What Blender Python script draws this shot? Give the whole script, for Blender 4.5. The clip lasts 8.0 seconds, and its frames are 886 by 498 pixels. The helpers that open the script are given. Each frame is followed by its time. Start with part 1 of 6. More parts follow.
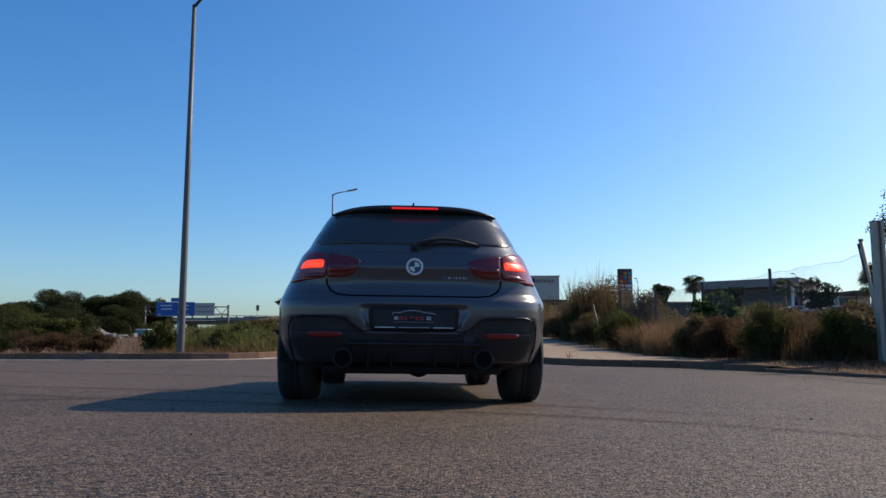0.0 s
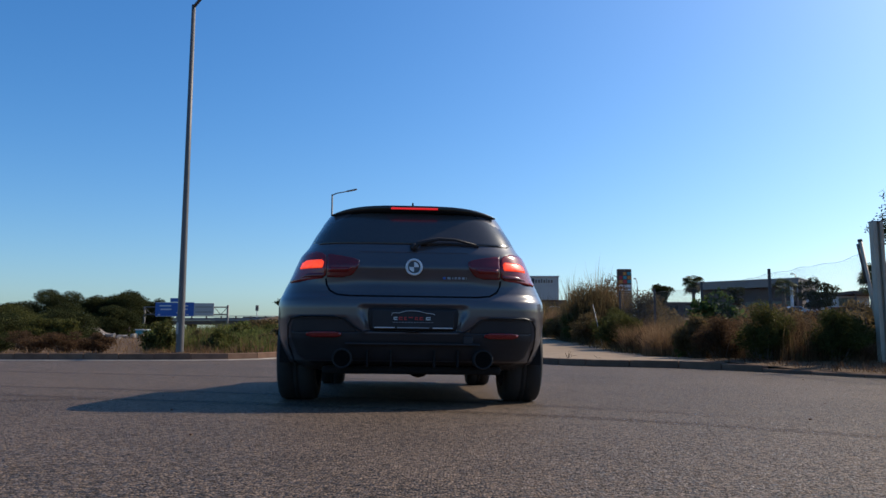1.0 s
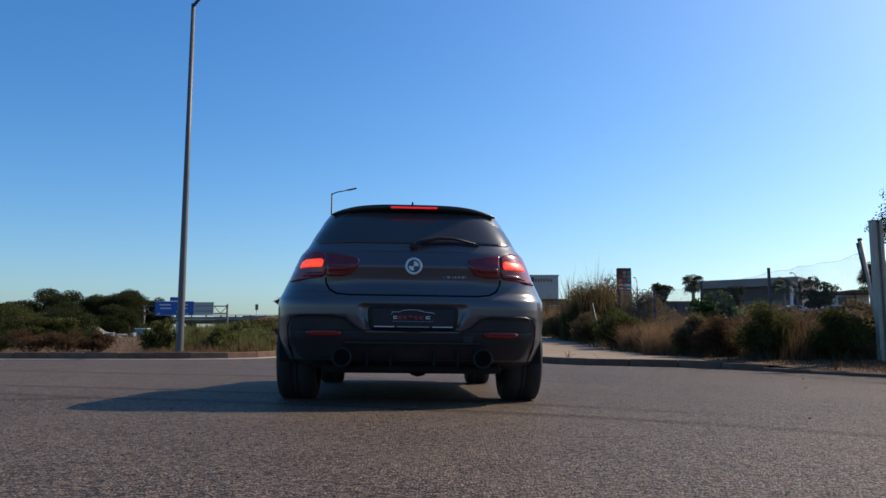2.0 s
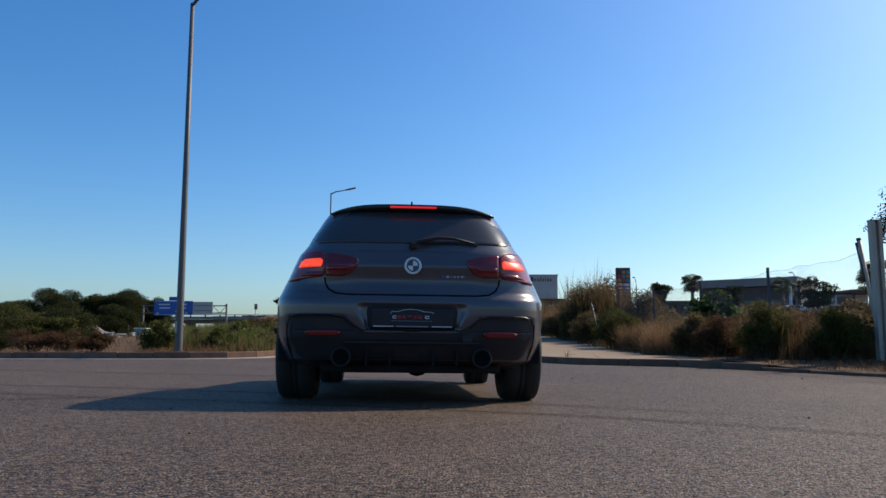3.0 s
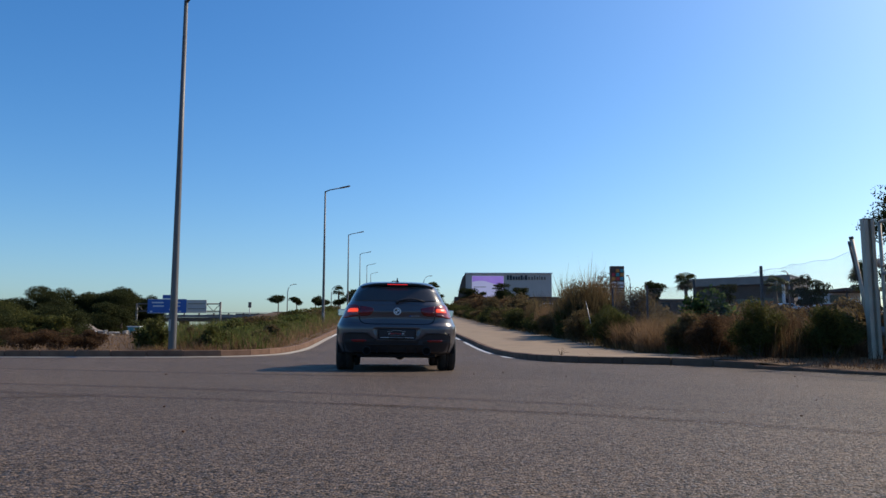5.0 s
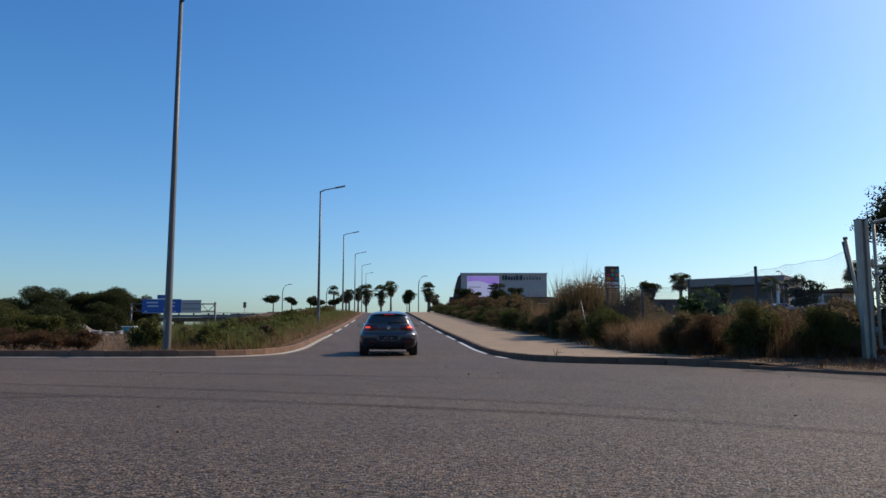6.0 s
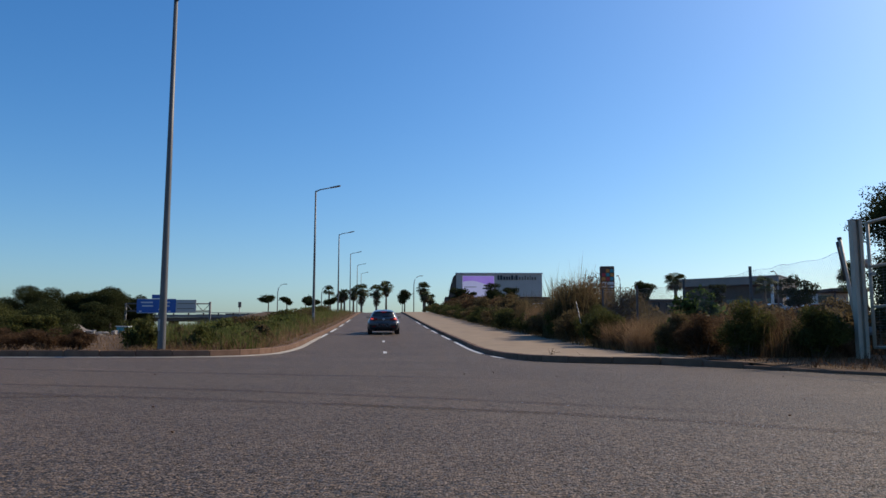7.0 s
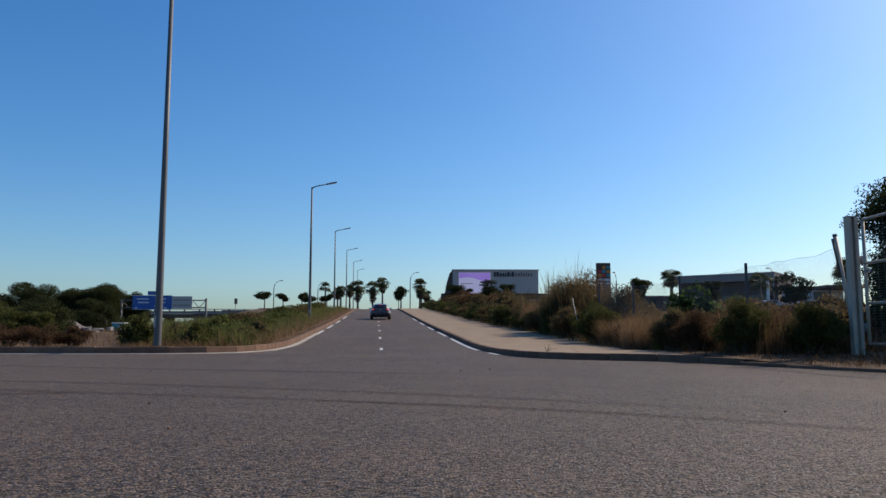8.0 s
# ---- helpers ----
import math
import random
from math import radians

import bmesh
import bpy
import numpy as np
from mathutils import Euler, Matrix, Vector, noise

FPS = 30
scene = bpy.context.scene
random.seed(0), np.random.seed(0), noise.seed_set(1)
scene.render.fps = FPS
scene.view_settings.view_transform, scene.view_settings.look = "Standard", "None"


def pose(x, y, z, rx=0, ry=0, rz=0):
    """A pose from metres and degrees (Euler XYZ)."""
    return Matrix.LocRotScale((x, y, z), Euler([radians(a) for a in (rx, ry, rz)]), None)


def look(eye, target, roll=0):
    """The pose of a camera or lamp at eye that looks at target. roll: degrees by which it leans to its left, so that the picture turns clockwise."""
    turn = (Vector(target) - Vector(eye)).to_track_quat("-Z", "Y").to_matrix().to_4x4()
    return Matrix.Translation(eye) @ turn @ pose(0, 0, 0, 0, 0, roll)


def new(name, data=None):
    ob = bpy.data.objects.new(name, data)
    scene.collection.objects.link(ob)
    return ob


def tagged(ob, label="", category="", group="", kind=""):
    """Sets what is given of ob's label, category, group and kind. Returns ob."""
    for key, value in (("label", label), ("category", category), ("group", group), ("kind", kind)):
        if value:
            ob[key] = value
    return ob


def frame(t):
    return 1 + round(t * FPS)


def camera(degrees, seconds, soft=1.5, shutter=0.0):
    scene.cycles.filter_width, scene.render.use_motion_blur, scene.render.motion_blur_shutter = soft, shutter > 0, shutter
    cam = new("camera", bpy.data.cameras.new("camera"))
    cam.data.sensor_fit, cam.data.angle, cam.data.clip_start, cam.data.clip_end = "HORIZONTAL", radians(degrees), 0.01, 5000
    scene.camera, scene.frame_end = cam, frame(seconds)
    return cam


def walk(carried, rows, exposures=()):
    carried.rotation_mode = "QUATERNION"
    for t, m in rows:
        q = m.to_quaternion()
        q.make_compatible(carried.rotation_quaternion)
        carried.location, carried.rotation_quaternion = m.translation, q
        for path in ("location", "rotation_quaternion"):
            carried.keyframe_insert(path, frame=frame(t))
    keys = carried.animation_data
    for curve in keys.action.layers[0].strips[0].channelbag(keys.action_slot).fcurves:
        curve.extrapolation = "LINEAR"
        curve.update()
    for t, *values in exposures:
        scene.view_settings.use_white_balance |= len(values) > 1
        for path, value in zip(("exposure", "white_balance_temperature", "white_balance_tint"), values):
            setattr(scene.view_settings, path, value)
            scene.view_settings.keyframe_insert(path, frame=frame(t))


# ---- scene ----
cam = camera(60.0, 8.0, soft=1.5)
TILT, EYE = 96.9, 0.33
walk(cam, [(t, pose(0, 0, EYE, TILT - down, 0, turn)) for t, turn, down in (
    (0.0, 0.0, 0.0), (0.5, -0.013, -0.03), (1.0, -0.045, -0.02), (1.5, -0.06, 0.02), (3.0, -0.125, 0.08),
    (3.5, -0.25, 0.08), (4.0, -0.34, 0.14), (4.5, -0.42, 0.215), (6.0, -0.91, 0.206), (6.5, -1.08, 0.211),
    (7.0, -1.26, 0.215), (7.5, -1.415, 0.366), (8.0, -1.534, 0.468))],
    [(0.0, 0.02), (4.5, 0.02), (6.0, -0.09), (8.0, -0.15)])

# ---- light: late summer sun from the east-south-east side, clear sky ----
SUN_EL, SUN_AZ = radians(38.2), radians(60.5)  # azimuth clockwise from +y
world = bpy.data.worlds.new("sky")
scene.world = world
world.use_nodes = True
wn = world.node_tree.nodes
sky = wn.new("ShaderNodeTexSky")
sky.sky_type = "NISHITA"
sky.sun_disc = False
sky.sun_elevation, sky.sun_rotation = SUN_EL, SUN_AZ
sky.altitude, sky.air_density, sky.dust_density, sky.ozone_density = 0, 1.0, 1.35, 3.5
wn["Background"].inputs[1].default_value = 0.15
rich = wn.new("ShaderNodeHueSaturation")
rich.inputs["Saturation"].default_value = 1.3
tint = wn.new("ShaderNodeMix")
tint.data_type, tint.blend_type = "RGBA", "MULTIPLY"
tint.inputs[0].default_value, tint.inputs[7].default_value = 1.0, (0.80, 0.945, 1.05, 1)
world.node_tree.links.new(sky.outputs[0], rich.inputs["Color"])
world.node_tree.links.new(rich.outputs[0], tint.inputs[6])
world.node_tree.links.new(tint.outputs[2], wn["Background"].inputs[0])
sun = new("sun", bpy.data.lights.new("sun", "SUN"))
sun.data.energy, sun.data.angle, sun.data.color = 4.6, radians(0.53), (1.0, 0.86, 0.67)
sun_way = Vector((math.sin(SUN_AZ) * math.cos(SUN_EL), math.cos(SUN_AZ) * math.cos(SUN_EL), math.sin(SUN_EL)))
sun.matrix_world = look(sun_way * 50, (0, 0, 0))


# ---- materials ----
def surface(name, a, b, scale=4.0, rough=0.8, metal=0.0, bump=0.2, fine=60.0, coat=0.0, island=0.0, per_object=0.0, spec=0.5, through_light=0.0, glow=0.0, bump_depth=0.01):
    """A painted, mineral or leafy surface: two colours mixed by noise at two scales, with fine relief."""
    m = bpy.data.materials.new(name)
    m.use_nodes = True
    n, l = m.node_tree.nodes, m.node_tree.links
    p = n["Principled BSDF"]
    co = n.new("ShaderNodeTexCoord")
    big, small = n.new("ShaderNodeTexNoise"), n.new("ShaderNodeTexNoise")
    big.inputs["Scale"].default_value, small.inputs["Scale"].default_value = scale, fine
    big.inputs["Detail"].default_value, small.inputs["Detail"].default_value = 6, 3
    for t in (big, small):
        l.new(co.outputs["Object"], t.inputs["Vector"])
    mix = n.new("ShaderNodeMath")
    mix.operation = "MULTIPLY_ADD"
    l.new(small.outputs[0], mix.inputs[0])
    mix.inputs[1].default_value = 0.5
    add = n.new("ShaderNodeMath")
    add.operation = "MULTIPLY_ADD"
    l.new(big.outputs[0], add.inputs[0])
    add.inputs[1].default_value, add.inputs[2].default_value = 1.4, -0.45
    l.new(add.outputs[0], mix.inputs[2])
    fac = mix.outputs[0]
    if island or per_object:
        if island:
            src = n.new("ShaderNodeNewGeometry").outputs["Random Per Island"]
        else:
            src = n.new("ShaderNodeObjectInfo").outputs["Random"]
        k = n.new("ShaderNodeMath")
        k.operation = "MULTIPLY_ADD"
        l.new(src, k.inputs[0])
        k.inputs[1].default_value = island or per_object
        l.new(fac, k.inputs[2])
        k2 = n.new("ShaderNodeMath")
        k2.operation = "SUBTRACT"
        l.new(k.outputs[0], k2.inputs[0])
        k2.inputs[1].default_value = (island or per_object) / 2
        fac = k2.outputs[0]
    ramp = n.new("ShaderNodeMix")
    ramp.data_type = "RGBA"
    ramp.clamp_factor = True
    l.new(fac, ramp.inputs[0])
    ramp.inputs[6].default_value, ramp.inputs[7].default_value = (*a, 1), (*b, 1)
    l.new(ramp.outputs[2], p.inputs["Base Color"])
    p.inputs["Metallic"].default_value = metal
    p.inputs["Specular IOR Level"].default_value = spec
    p.inputs["Coat Weight"].default_value = coat
    p.inputs["Coat Roughness"].default_value = 0.06
    r = n.new("ShaderNodeMath")
    r.operation = "MULTIPLY_ADD"
    r.use_clamp = True
    l.new(small.outputs[0], r.inputs[0])
    r.inputs[1].default_value, r.inputs[2].default_value = 0.2 * rough, 0.9 * rough
    l.new(r.outputs[0], p.inputs["Roughness"])
    if bump:
        bn = n.new("ShaderNodeBump")
        bn.inputs["Strength"].default_value, bn.inputs["Distance"].default_value = bump, bump_depth
        l.new(small.outputs[0], bn.inputs["Height"])
        l.new(bn.outputs[0], p.inputs["Normal"])
    if glow:
        l.new(ramp.outputs[2], p.inputs["Emission Color"])
        p.inputs["Emission Strength"].default_value = glow
    if through_light:
        tr = n.new("ShaderNodeBsdfTranslucent")
        l.new(ramp.outputs[2], tr.inputs[0])
        ms = n.new("ShaderNodeMixShader")
        ms.inputs[0].default_value = through_light
        l.new(p.outputs[0], ms.inputs[1])
        l.new(tr.outputs[0], ms.inputs[2])
        l.new(ms.outputs[0], n["Material Output"].inputs[0])
    return m


def asphalt_material(name, low, high, worn=0.0):
    """Worn asphalt: pale and dark stones in binder, broad stains, stone relief."""
    m = bpy.data.materials.new(name)
    m.use_nodes = True
    n, l = m.node_tree.nodes, m.node_tree.links
    p = n["Principled BSDF"]
    co = n.new("ShaderNodeTexCoord")
    stones, broad, patch_, mid = n.new("ShaderNodeTexVoronoi"), n.new("ShaderNodeTexNoise"), n.new("ShaderNodeTexNoise"), n.new("ShaderNodeTexNoise")
    stones.inputs["Scale"].default_value = 122
    broad.inputs["Scale"].default_value, broad.inputs["Detail"].default_value = 0.35, 8
    patch_.inputs["Scale"].default_value, patch_.inputs["Detail"].default_value = 3.0, 8
    mid.inputs["Scale"].default_value, mid.inputs["Detail"].default_value = 58.0, 5
    for t in (stones, broad, patch_, mid):
        l.new(co.outputs["Object"], t.inputs["Vector"])

    def math_node(op, x, y, z=0.0):
        k = n.new("ShaderNodeMath")
        k.operation = op
        for i, v in enumerate((x, y, z)):
            if isinstance(v, (int, float)):
                k.inputs[i].default_value = v
            else:
                l.new(v, k.inputs[i])
        return k.outputs[0]

    sep = n.new("ShaderNodeSeparateColor")
    l.new(stones.outputs["Color"], sep.inputs[0])
    shade = math_node("POWER", sep.outputs[0], 1.6)
    f = math_node("MULTIPLY_ADD", shade, 1.15, -0.15)
    f = math_node("MULTIPLY_ADD", broad.outputs[0], 0.55, math_node("SUBTRACT", f, 0.28))
    f = math_node("MULTIPLY_ADD", patch_.outputs[0], 0.3, math_node("SUBTRACT", f, 0.15))
    f = math_node("MULTIPLY_ADD", mid.outputs[0], 0.4, math_node("SUBTRACT", f, 0.05))
    ramp = n.new("ShaderNodeMix")
    ramp.data_type = "RGBA"
    l.new(f, ramp.inputs[0])
    ramp.inputs[6].default_value, ramp.inputs[7].default_value = (*low, 1), (*high, 1)
    l.new(ramp.outputs[2], p.inputs["Base Color"])
    l.new(math_node("MULTIPLY_ADD", sep.outputs[1], -0.5, 0.95), p.inputs["Roughness"])
    p.inputs["Specular IOR Level"].default_value = 0.2
    h = math_node("MULTIPLY_ADD", stones.outputs["Distance"], -0.9, mid.outputs[0])
    b = n.new("ShaderNodeBump")
    b.inputs["Strength"].default_value, b.inputs["Distance"].default_value = 1.0, 0.007
    l.new(h, b.inputs["Height"])
    l.new(b.outputs[0], p.inputs["Normal"])
    if worn:
        wear = n.new("ShaderNodeAttribute")
        wear.attribute_name = "wear"
        cover = math_node("MULTIPLY", wear.outputs["Fac"], math_node("MULTIPLY", patch_.outputs[0], 1.6 * worn))
        clear, ms = n.new("ShaderNodeBsdfTransparent"), n.new("ShaderNodeMixShader")
        l.new(cover, ms.inputs[0])
        l.new(clear.outputs[0], ms.inputs[1])
        l.new(p.outputs[0], ms.inputs[2])
        l.new(ms.outputs[0], n["Material Output"].inputs[0])
    return m


ASPHALT = asphalt_material("asphalt", (0.0170, 0.0118, 0.0083), (0.216, 0.149, 0.104))
TYRE_MARK = asphalt_material("tyre_rubber_on_asphalt", (0.014, 0.0096, 0.0066), (0.165, 0.110, 0.074), 0.32)
PATCHED = asphalt_material("newer_asphalt", (0.028, 0.026, 0.027), (0.14, 0.125, 0.122))
ROAD_PAINT = surface("worn_road_paint", (0.35, 0.33, 0.30), (0.78, 0.76, 0.72), 6, 0.7, fine=90)
CONCRETE = surface("kerb_concrete", (0.10, 0.056, 0.038), (0.205, 0.122, 0.083), 3, 0.9, bump=0.4, fine=45, per_object=0.35, spec=0.2)
GUTTER = surface("pale_gutter_concrete", (0.24, 0.205, 0.17), (0.48, 0.43, 0.375), 2.5, 0.85, bump=0.3, fine=50, spec=0.2)
PAVING = surface("pavement_concrete", (0.21, 0.15, 0.098), (0.34, 0.25, 0.17), 1.2, 0.9, bump=0.3, fine=70, spec=0.2)
SOIL = surface("dry_soil_and_straw", (0.055, 0.032, 0.017), (0.15, 0.090, 0.048), 0.9, 0.95, bump=0.6, fine=22, spec=0.2)
PAINT = surface("dark_grey_blue_metallic_paint", (0.062, 0.055, 0.062), (0.088, 0.079, 0.086), 3, 0.30, 0.12, bump=0.02, fine=900, coat=0.5, bump_depth=0.0005)
BLACK_GLOSS = surface("gloss_black", (0.006, 0.006, 0.007), (0.012, 0.012, 0.013), 5, 0.3, bump=0.0, coat=0.1)
BLACK_PLASTIC = surface("black_plastic", (0.020, 0.0170, 0.0185), (0.034, 0.029, 0.031), 9, 0.6, spec=0.3, bump=0.15, fine=400, bump_depth=0.001)
UNDERSIDE = surface("dirty_underbody", (0.011, 0.0098, 0.0098), (0.024, 0.0215, 0.021), 7, 0.9, bump=0.3, spec=0.2)
# near black: the exhaust bore's inner shade put into colour, also the tailgate joint
HOLE_BLACK = surface("black_for_bore_shade_and_joint", (0.003, 0.003, 0.003), (0.006, 0.006, 0.006), 9, 1.0, bump=0.0, spec=0.1)
TINTED = surface("tinted_glass", (0.034, 0.032, 0.033), (0.058, 0.054, 0.054), 1.5, 0.2, bump=0.0, coat=0.0, spec=0.5)
RUBBER = surface("tyre_rubber", (0.018, 0.0162, 0.0162), (0.036, 0.0325, 0.031), 8, 0.8, bump=0.3, fine=120)
CHROME = surface("chrome", (0.55, 0.55, 0.56), (0.75, 0.75, 0.76), 10, 0.15, 1.0, bump=0.0)
DARK_CHROME = surface("black_chrome", (0.018, 0.017, 0.017), (0.035, 0.033, 0.033), 10, 0.7, 0.6, bump=0.0)
BADGE_WHITE = surface("badge_white", (0.55, 0.56, 0.58), (0.75, 0.76, 0.78), 20, 0.3, bump=0.0)
BADGE_GREY = surface("badge_grey", (0.20, 0.21, 0.24), (0.30, 0.31, 0.34), 20, 0.4, 0.5, bump=0.0)
BADGE_DARK = surface("badge_dark", (0.03, 0.035, 0.05), (0.05, 0.06, 0.08), 20, 0.3, bump=0.0)
RED_LENS = surface("dark_red_lens", (0.11, 0.007, 0.009), (0.175, 0.012, 0.014), 12, 0.18, bump=0.0, coat=0.4)
# brighter than the tailgate lens: sun through the lens is put into this red
RED_OUTER_BACKLIT = surface("red_lens_with_backlight", (0.19, 0.009, 0.011), (0.30, 0.018, 0.020), 12, 0.2, bump=0.0, coat=0.3)
RED_DARK = surface("red_reflector", (0.16, 0.006, 0.008), (0.24, 0.012, 0.014), 30, 0.2, bump=0.0, coat=0.2)
LAMP_RED = surface("lit_red_lamp", (0.75, 0.020, 0.010), (1.0, 0.10, 0.03), 30, 0.3, bump=0.0, glow=1.0)
LAMP_DEEP = surface("lit_red_strip", (0.85, 0.010, 0.012), (1.0, 0.03, 0.03), 60, 0.3, bump=0.0, glow=0.6)
SIGN_RED = surface("red_print", (0.45, 0.02, 0.02), (0.55, 0.03, 0.03), 30, 0.4, bump=0.0)
PRINT_WHITE = surface("white_print", (0.5, 0.5, 0.5), (0.65, 0.65, 0.65), 30, 0.4, bump=0.0)
GALVANISED = surface("galvanised_steel", (0.20, 0.20, 0.21), (0.36, 0.35, 0.35), 2.5, 0.5, 0.55, bump=0.1, fine=80)
LAMP_POST = surface("painted_lamp_post", (0.085, 0.08, 0.08), (0.15, 0.14, 0.135), 1.2, 0.55, 0.3, bump=0.1, fine=60)
WIRE = surface("rusty_wire", (0.16, 0.14, 0.12), (0.30, 0.27, 0.24), 6, 0.6, 0.4, bump=0.0)
POST_DARK = surface("weathered_fence_post", (0.05, 0.05, 0.055), (0.12, 0.11, 0.11), 6, 0.7, 0.2, bump=0.2)
POST_PALE = surface("pale_galvanised_post", (0.35, 0.295, 0.235), (0.50, 0.43, 0.345), 3, 0.6, 0.15, bump=0.15)
BARK = surface("bark", (0.06, 0.045, 0.035), (0.16, 0.12, 0.09), 5, 0.9, bump=0.7, fine=30)
PALM_TRUNK = surface("palm_trunk", (0.12, 0.09, 0.07), (0.24, 0.19, 0.15), 4, 0.9, bump=0.7, fine=20)
PINE_GREEN = surface("pine_needles", (0.020, 0.024, 0.008), (0.064, 0.068, 0.023), 0.7, 0.9, bump=0, fine=8, island=0.5, through_light=0.25, spec=0.1)
TREE_GREEN = surface("broad_leaves", (0.028, 0.048, 0.013), (0.105, 0.15, 0.042), 0.8, 0.6, bump=0, fine=8, island=0.5, through_light=0.45, spec=0.1)
SHRUB_GREEN = surface("shrub_leaves", (0.030, 0.034, 0.009), (0.13, 0.125, 0.035), 0.9, 0.7, bump=0, fine=8, island=0.6, through_light=0.42, spec=0.1)
SHRUB_OLIVE = surface("olive_reeds", (0.062, 0.047, 0.023), (0.195, 0.138, 0.068), 0.9, 0.8, bump=0, fine=8, island=0.6, through_light=0.5, spec=0.1)
DRY_BROWN = surface("dead_shrub_twigs", (0.05, 0.029, 0.016), (0.155, 0.090, 0.049), 0.8, 0.9, bump=0, fine=8, island=0.6, through_light=0.5, spec=0.1)
STRAW = surface("dry_grass", (0.13, 0.078, 0.042), (0.31, 0.195, 0.108), 0.6, 0.9, bump=0, fine=8, island=0.6, through_light=0.5, spec=0.1)
GRASS = surface("green_grass", (0.055, 0.068, 0.018), (0.19, 0.195, 0.058), 0.5, 0.8, bump=0, fine=8, island=0.6, through_light=0.45, spec=0.1)
FROND = surface("palm_frond", (0.035, 0.045, 0.018), (0.10, 0.11, 0.045), 0.8, 0.6, bump=0, fine=8, island=0.5, through_light=0.25, spec=0.1)
PALM_SKIRT = surface("dead_palm_fronds", (0.09, 0.065, 0.04), (0.20, 0.15, 0.10), 0.8, 0.9, bump=0, fine=8, island=0.6, spec=0.1)
SIGN_BLUE = surface("blue_road_sign", (0.025, 0.085, 0.31), (0.038, 0.115, 0.39), 1, 0.4, bump=0.0)
SIGN_GREY = surface("sign_back_grey", (0.15, 0.115, 0.088), (0.21, 0.165, 0.13), 1, 0.6, bump=0.0)
PANEL_GREY = surface("pale_facade_panel", (0.42, 0.37, 0.33), (0.54, 0.48, 0.43), 0.4, 0.7, bump=0.05, fine=6)
FACADE_DARK = surface("brown_facade", (0.075, 0.050, 0.041), (0.13, 0.092, 0.074), 0.5, 0.8, bump=0.05, fine=6)
PARAPET_GREY = surface("weathered_parapet", (0.19, 0.17, 0.155), (0.29, 0.26, 0.24), 0.5, 0.85, bump=0.05, fine=6)
FACADE_WHITE = surface("white_render", (0.55, 0.55, 0.55), (0.72, 0.72, 0.72), 0.5, 0.8, bump=0.05, fine=6)
WINDOW_DARK = surface("dark_window_glass", (0.012, 0.014, 0.018), (0.03, 0.034, 0.04), 0.6, 0.12, bump=0.0)
LETTER_DARK = surface("dark_sign_letters", (0.02, 0.02, 0.024), (0.04, 0.04, 0.045), 3, 0.5, bump=0.0)
SCREEN_WHITE = surface("lit_screen_pale", (0.52, 0.48, 0.66), (0.62, 0.58, 0.74), 0.3, 0.4, bump=0.0, glow=0.4)
SCREEN_PURPLE = surface("lit_screen_purple", (0.30, 0.17, 0.55), (0.42, 0.27, 0.66), 0.3, 0.4, bump=0.0, glow=0.5)
TOTEM_BROWN = surface("totem_brown", (0.07, 0.035, 0.025), (0.12, 0.06, 0.045), 1, 0.6, bump=0.0)
TOTEM_ORANGE = surface("totem_orange", (0.5, 0.17, 0.03), (0.6, 0.24, 0.05), 1, 0.5, bump=0.0)
TOTEM_TEAL = surface("totem_teal", (0.03, 0.22, 0.26), (0.05, 0.28, 0.32), 1, 0.5, bump=0.0)
TOTEM_RED = surface("totem_red", (0.40, 0.03, 0.04), (0.5, 0.05, 0.06), 1, 0.5, bump=0.0)
CAR_WHITE = surface("white_car_paint", (0.62, 0.62, 0.62), (0.74, 0.74, 0.74), 1, 0.3, bump=0.0, coat=0.6)
# the haze of distance is mixed into the hill's pale blue
HILL = surface("distant_hill_hazed", (0.30, 0.36, 0.46), (0.36, 0.42, 0.52), 0.01, 1.0, bump=0.0, fine=0.1)


# ---- mesh helpers ----
def smoothstep(a, b, v):
    u = min(1.0, max(0.0, (v - a) / (b - a)))
    return u * u * (3 - 2 * u)


def mesh(name, verts, faces, material, smooth=False):
    me = bpy.data.meshes.new(name)
    me.from_pydata([tuple(v) for v in verts], [], [tuple(f) for f in faces])
    me.materials.append(material)
    if smooth:
        me.polygons.foreach_set("use_smooth", [True] * len(me.polygons))
    me.update()
    return me


def part(name, bm, material, parent=None, label="", smooth=False):
    """Links a bmesh (or a finished mesh) as one object under its thing."""
    if isinstance(bm, bmesh.types.BMesh):
        me = bpy.data.meshes.new(name)
        bmesh.ops.recalc_face_normals(bm, faces=bm.faces[:])
        bm.to_mesh(me)
        bm.free()
        me.materials.append(material)
        if smooth:
            me.polygons.foreach_set("use_smooth", [True] * len(me.polygons))
    else:
        me = bm
    ob = new(name, me)
    if parent:
        ob.parent = parent
    return tagged(ob, label)


def thing(name, m, label, category, group="", kind=""):
    ob = new(name)
    ob.empty_display_size = 0.2
    ob.matrix_world = m
    return tagged(ob, label, category, group, kind)


def box(bm, c, s, m=None, bevel=0.0):
    """A box of size s round c, with rounded edges."""
    r = bmesh.ops.create_cube(bm, size=1.0)
    for v in r["verts"]:
        v.co = Vector((c[0] + v.co.x * s[0], c[1] + v.co.y * s[1], c[2] + v.co.z * s[2]))
        if m is not None:
            v.co = m @ v.co
    if bevel:
        edges = list({e for v in r["verts"] for e in v.link_edges})
        bmesh.ops.bevel(bm, geom=edges, offset=bevel, segments=2, affect="EDGES", profile=0.5)


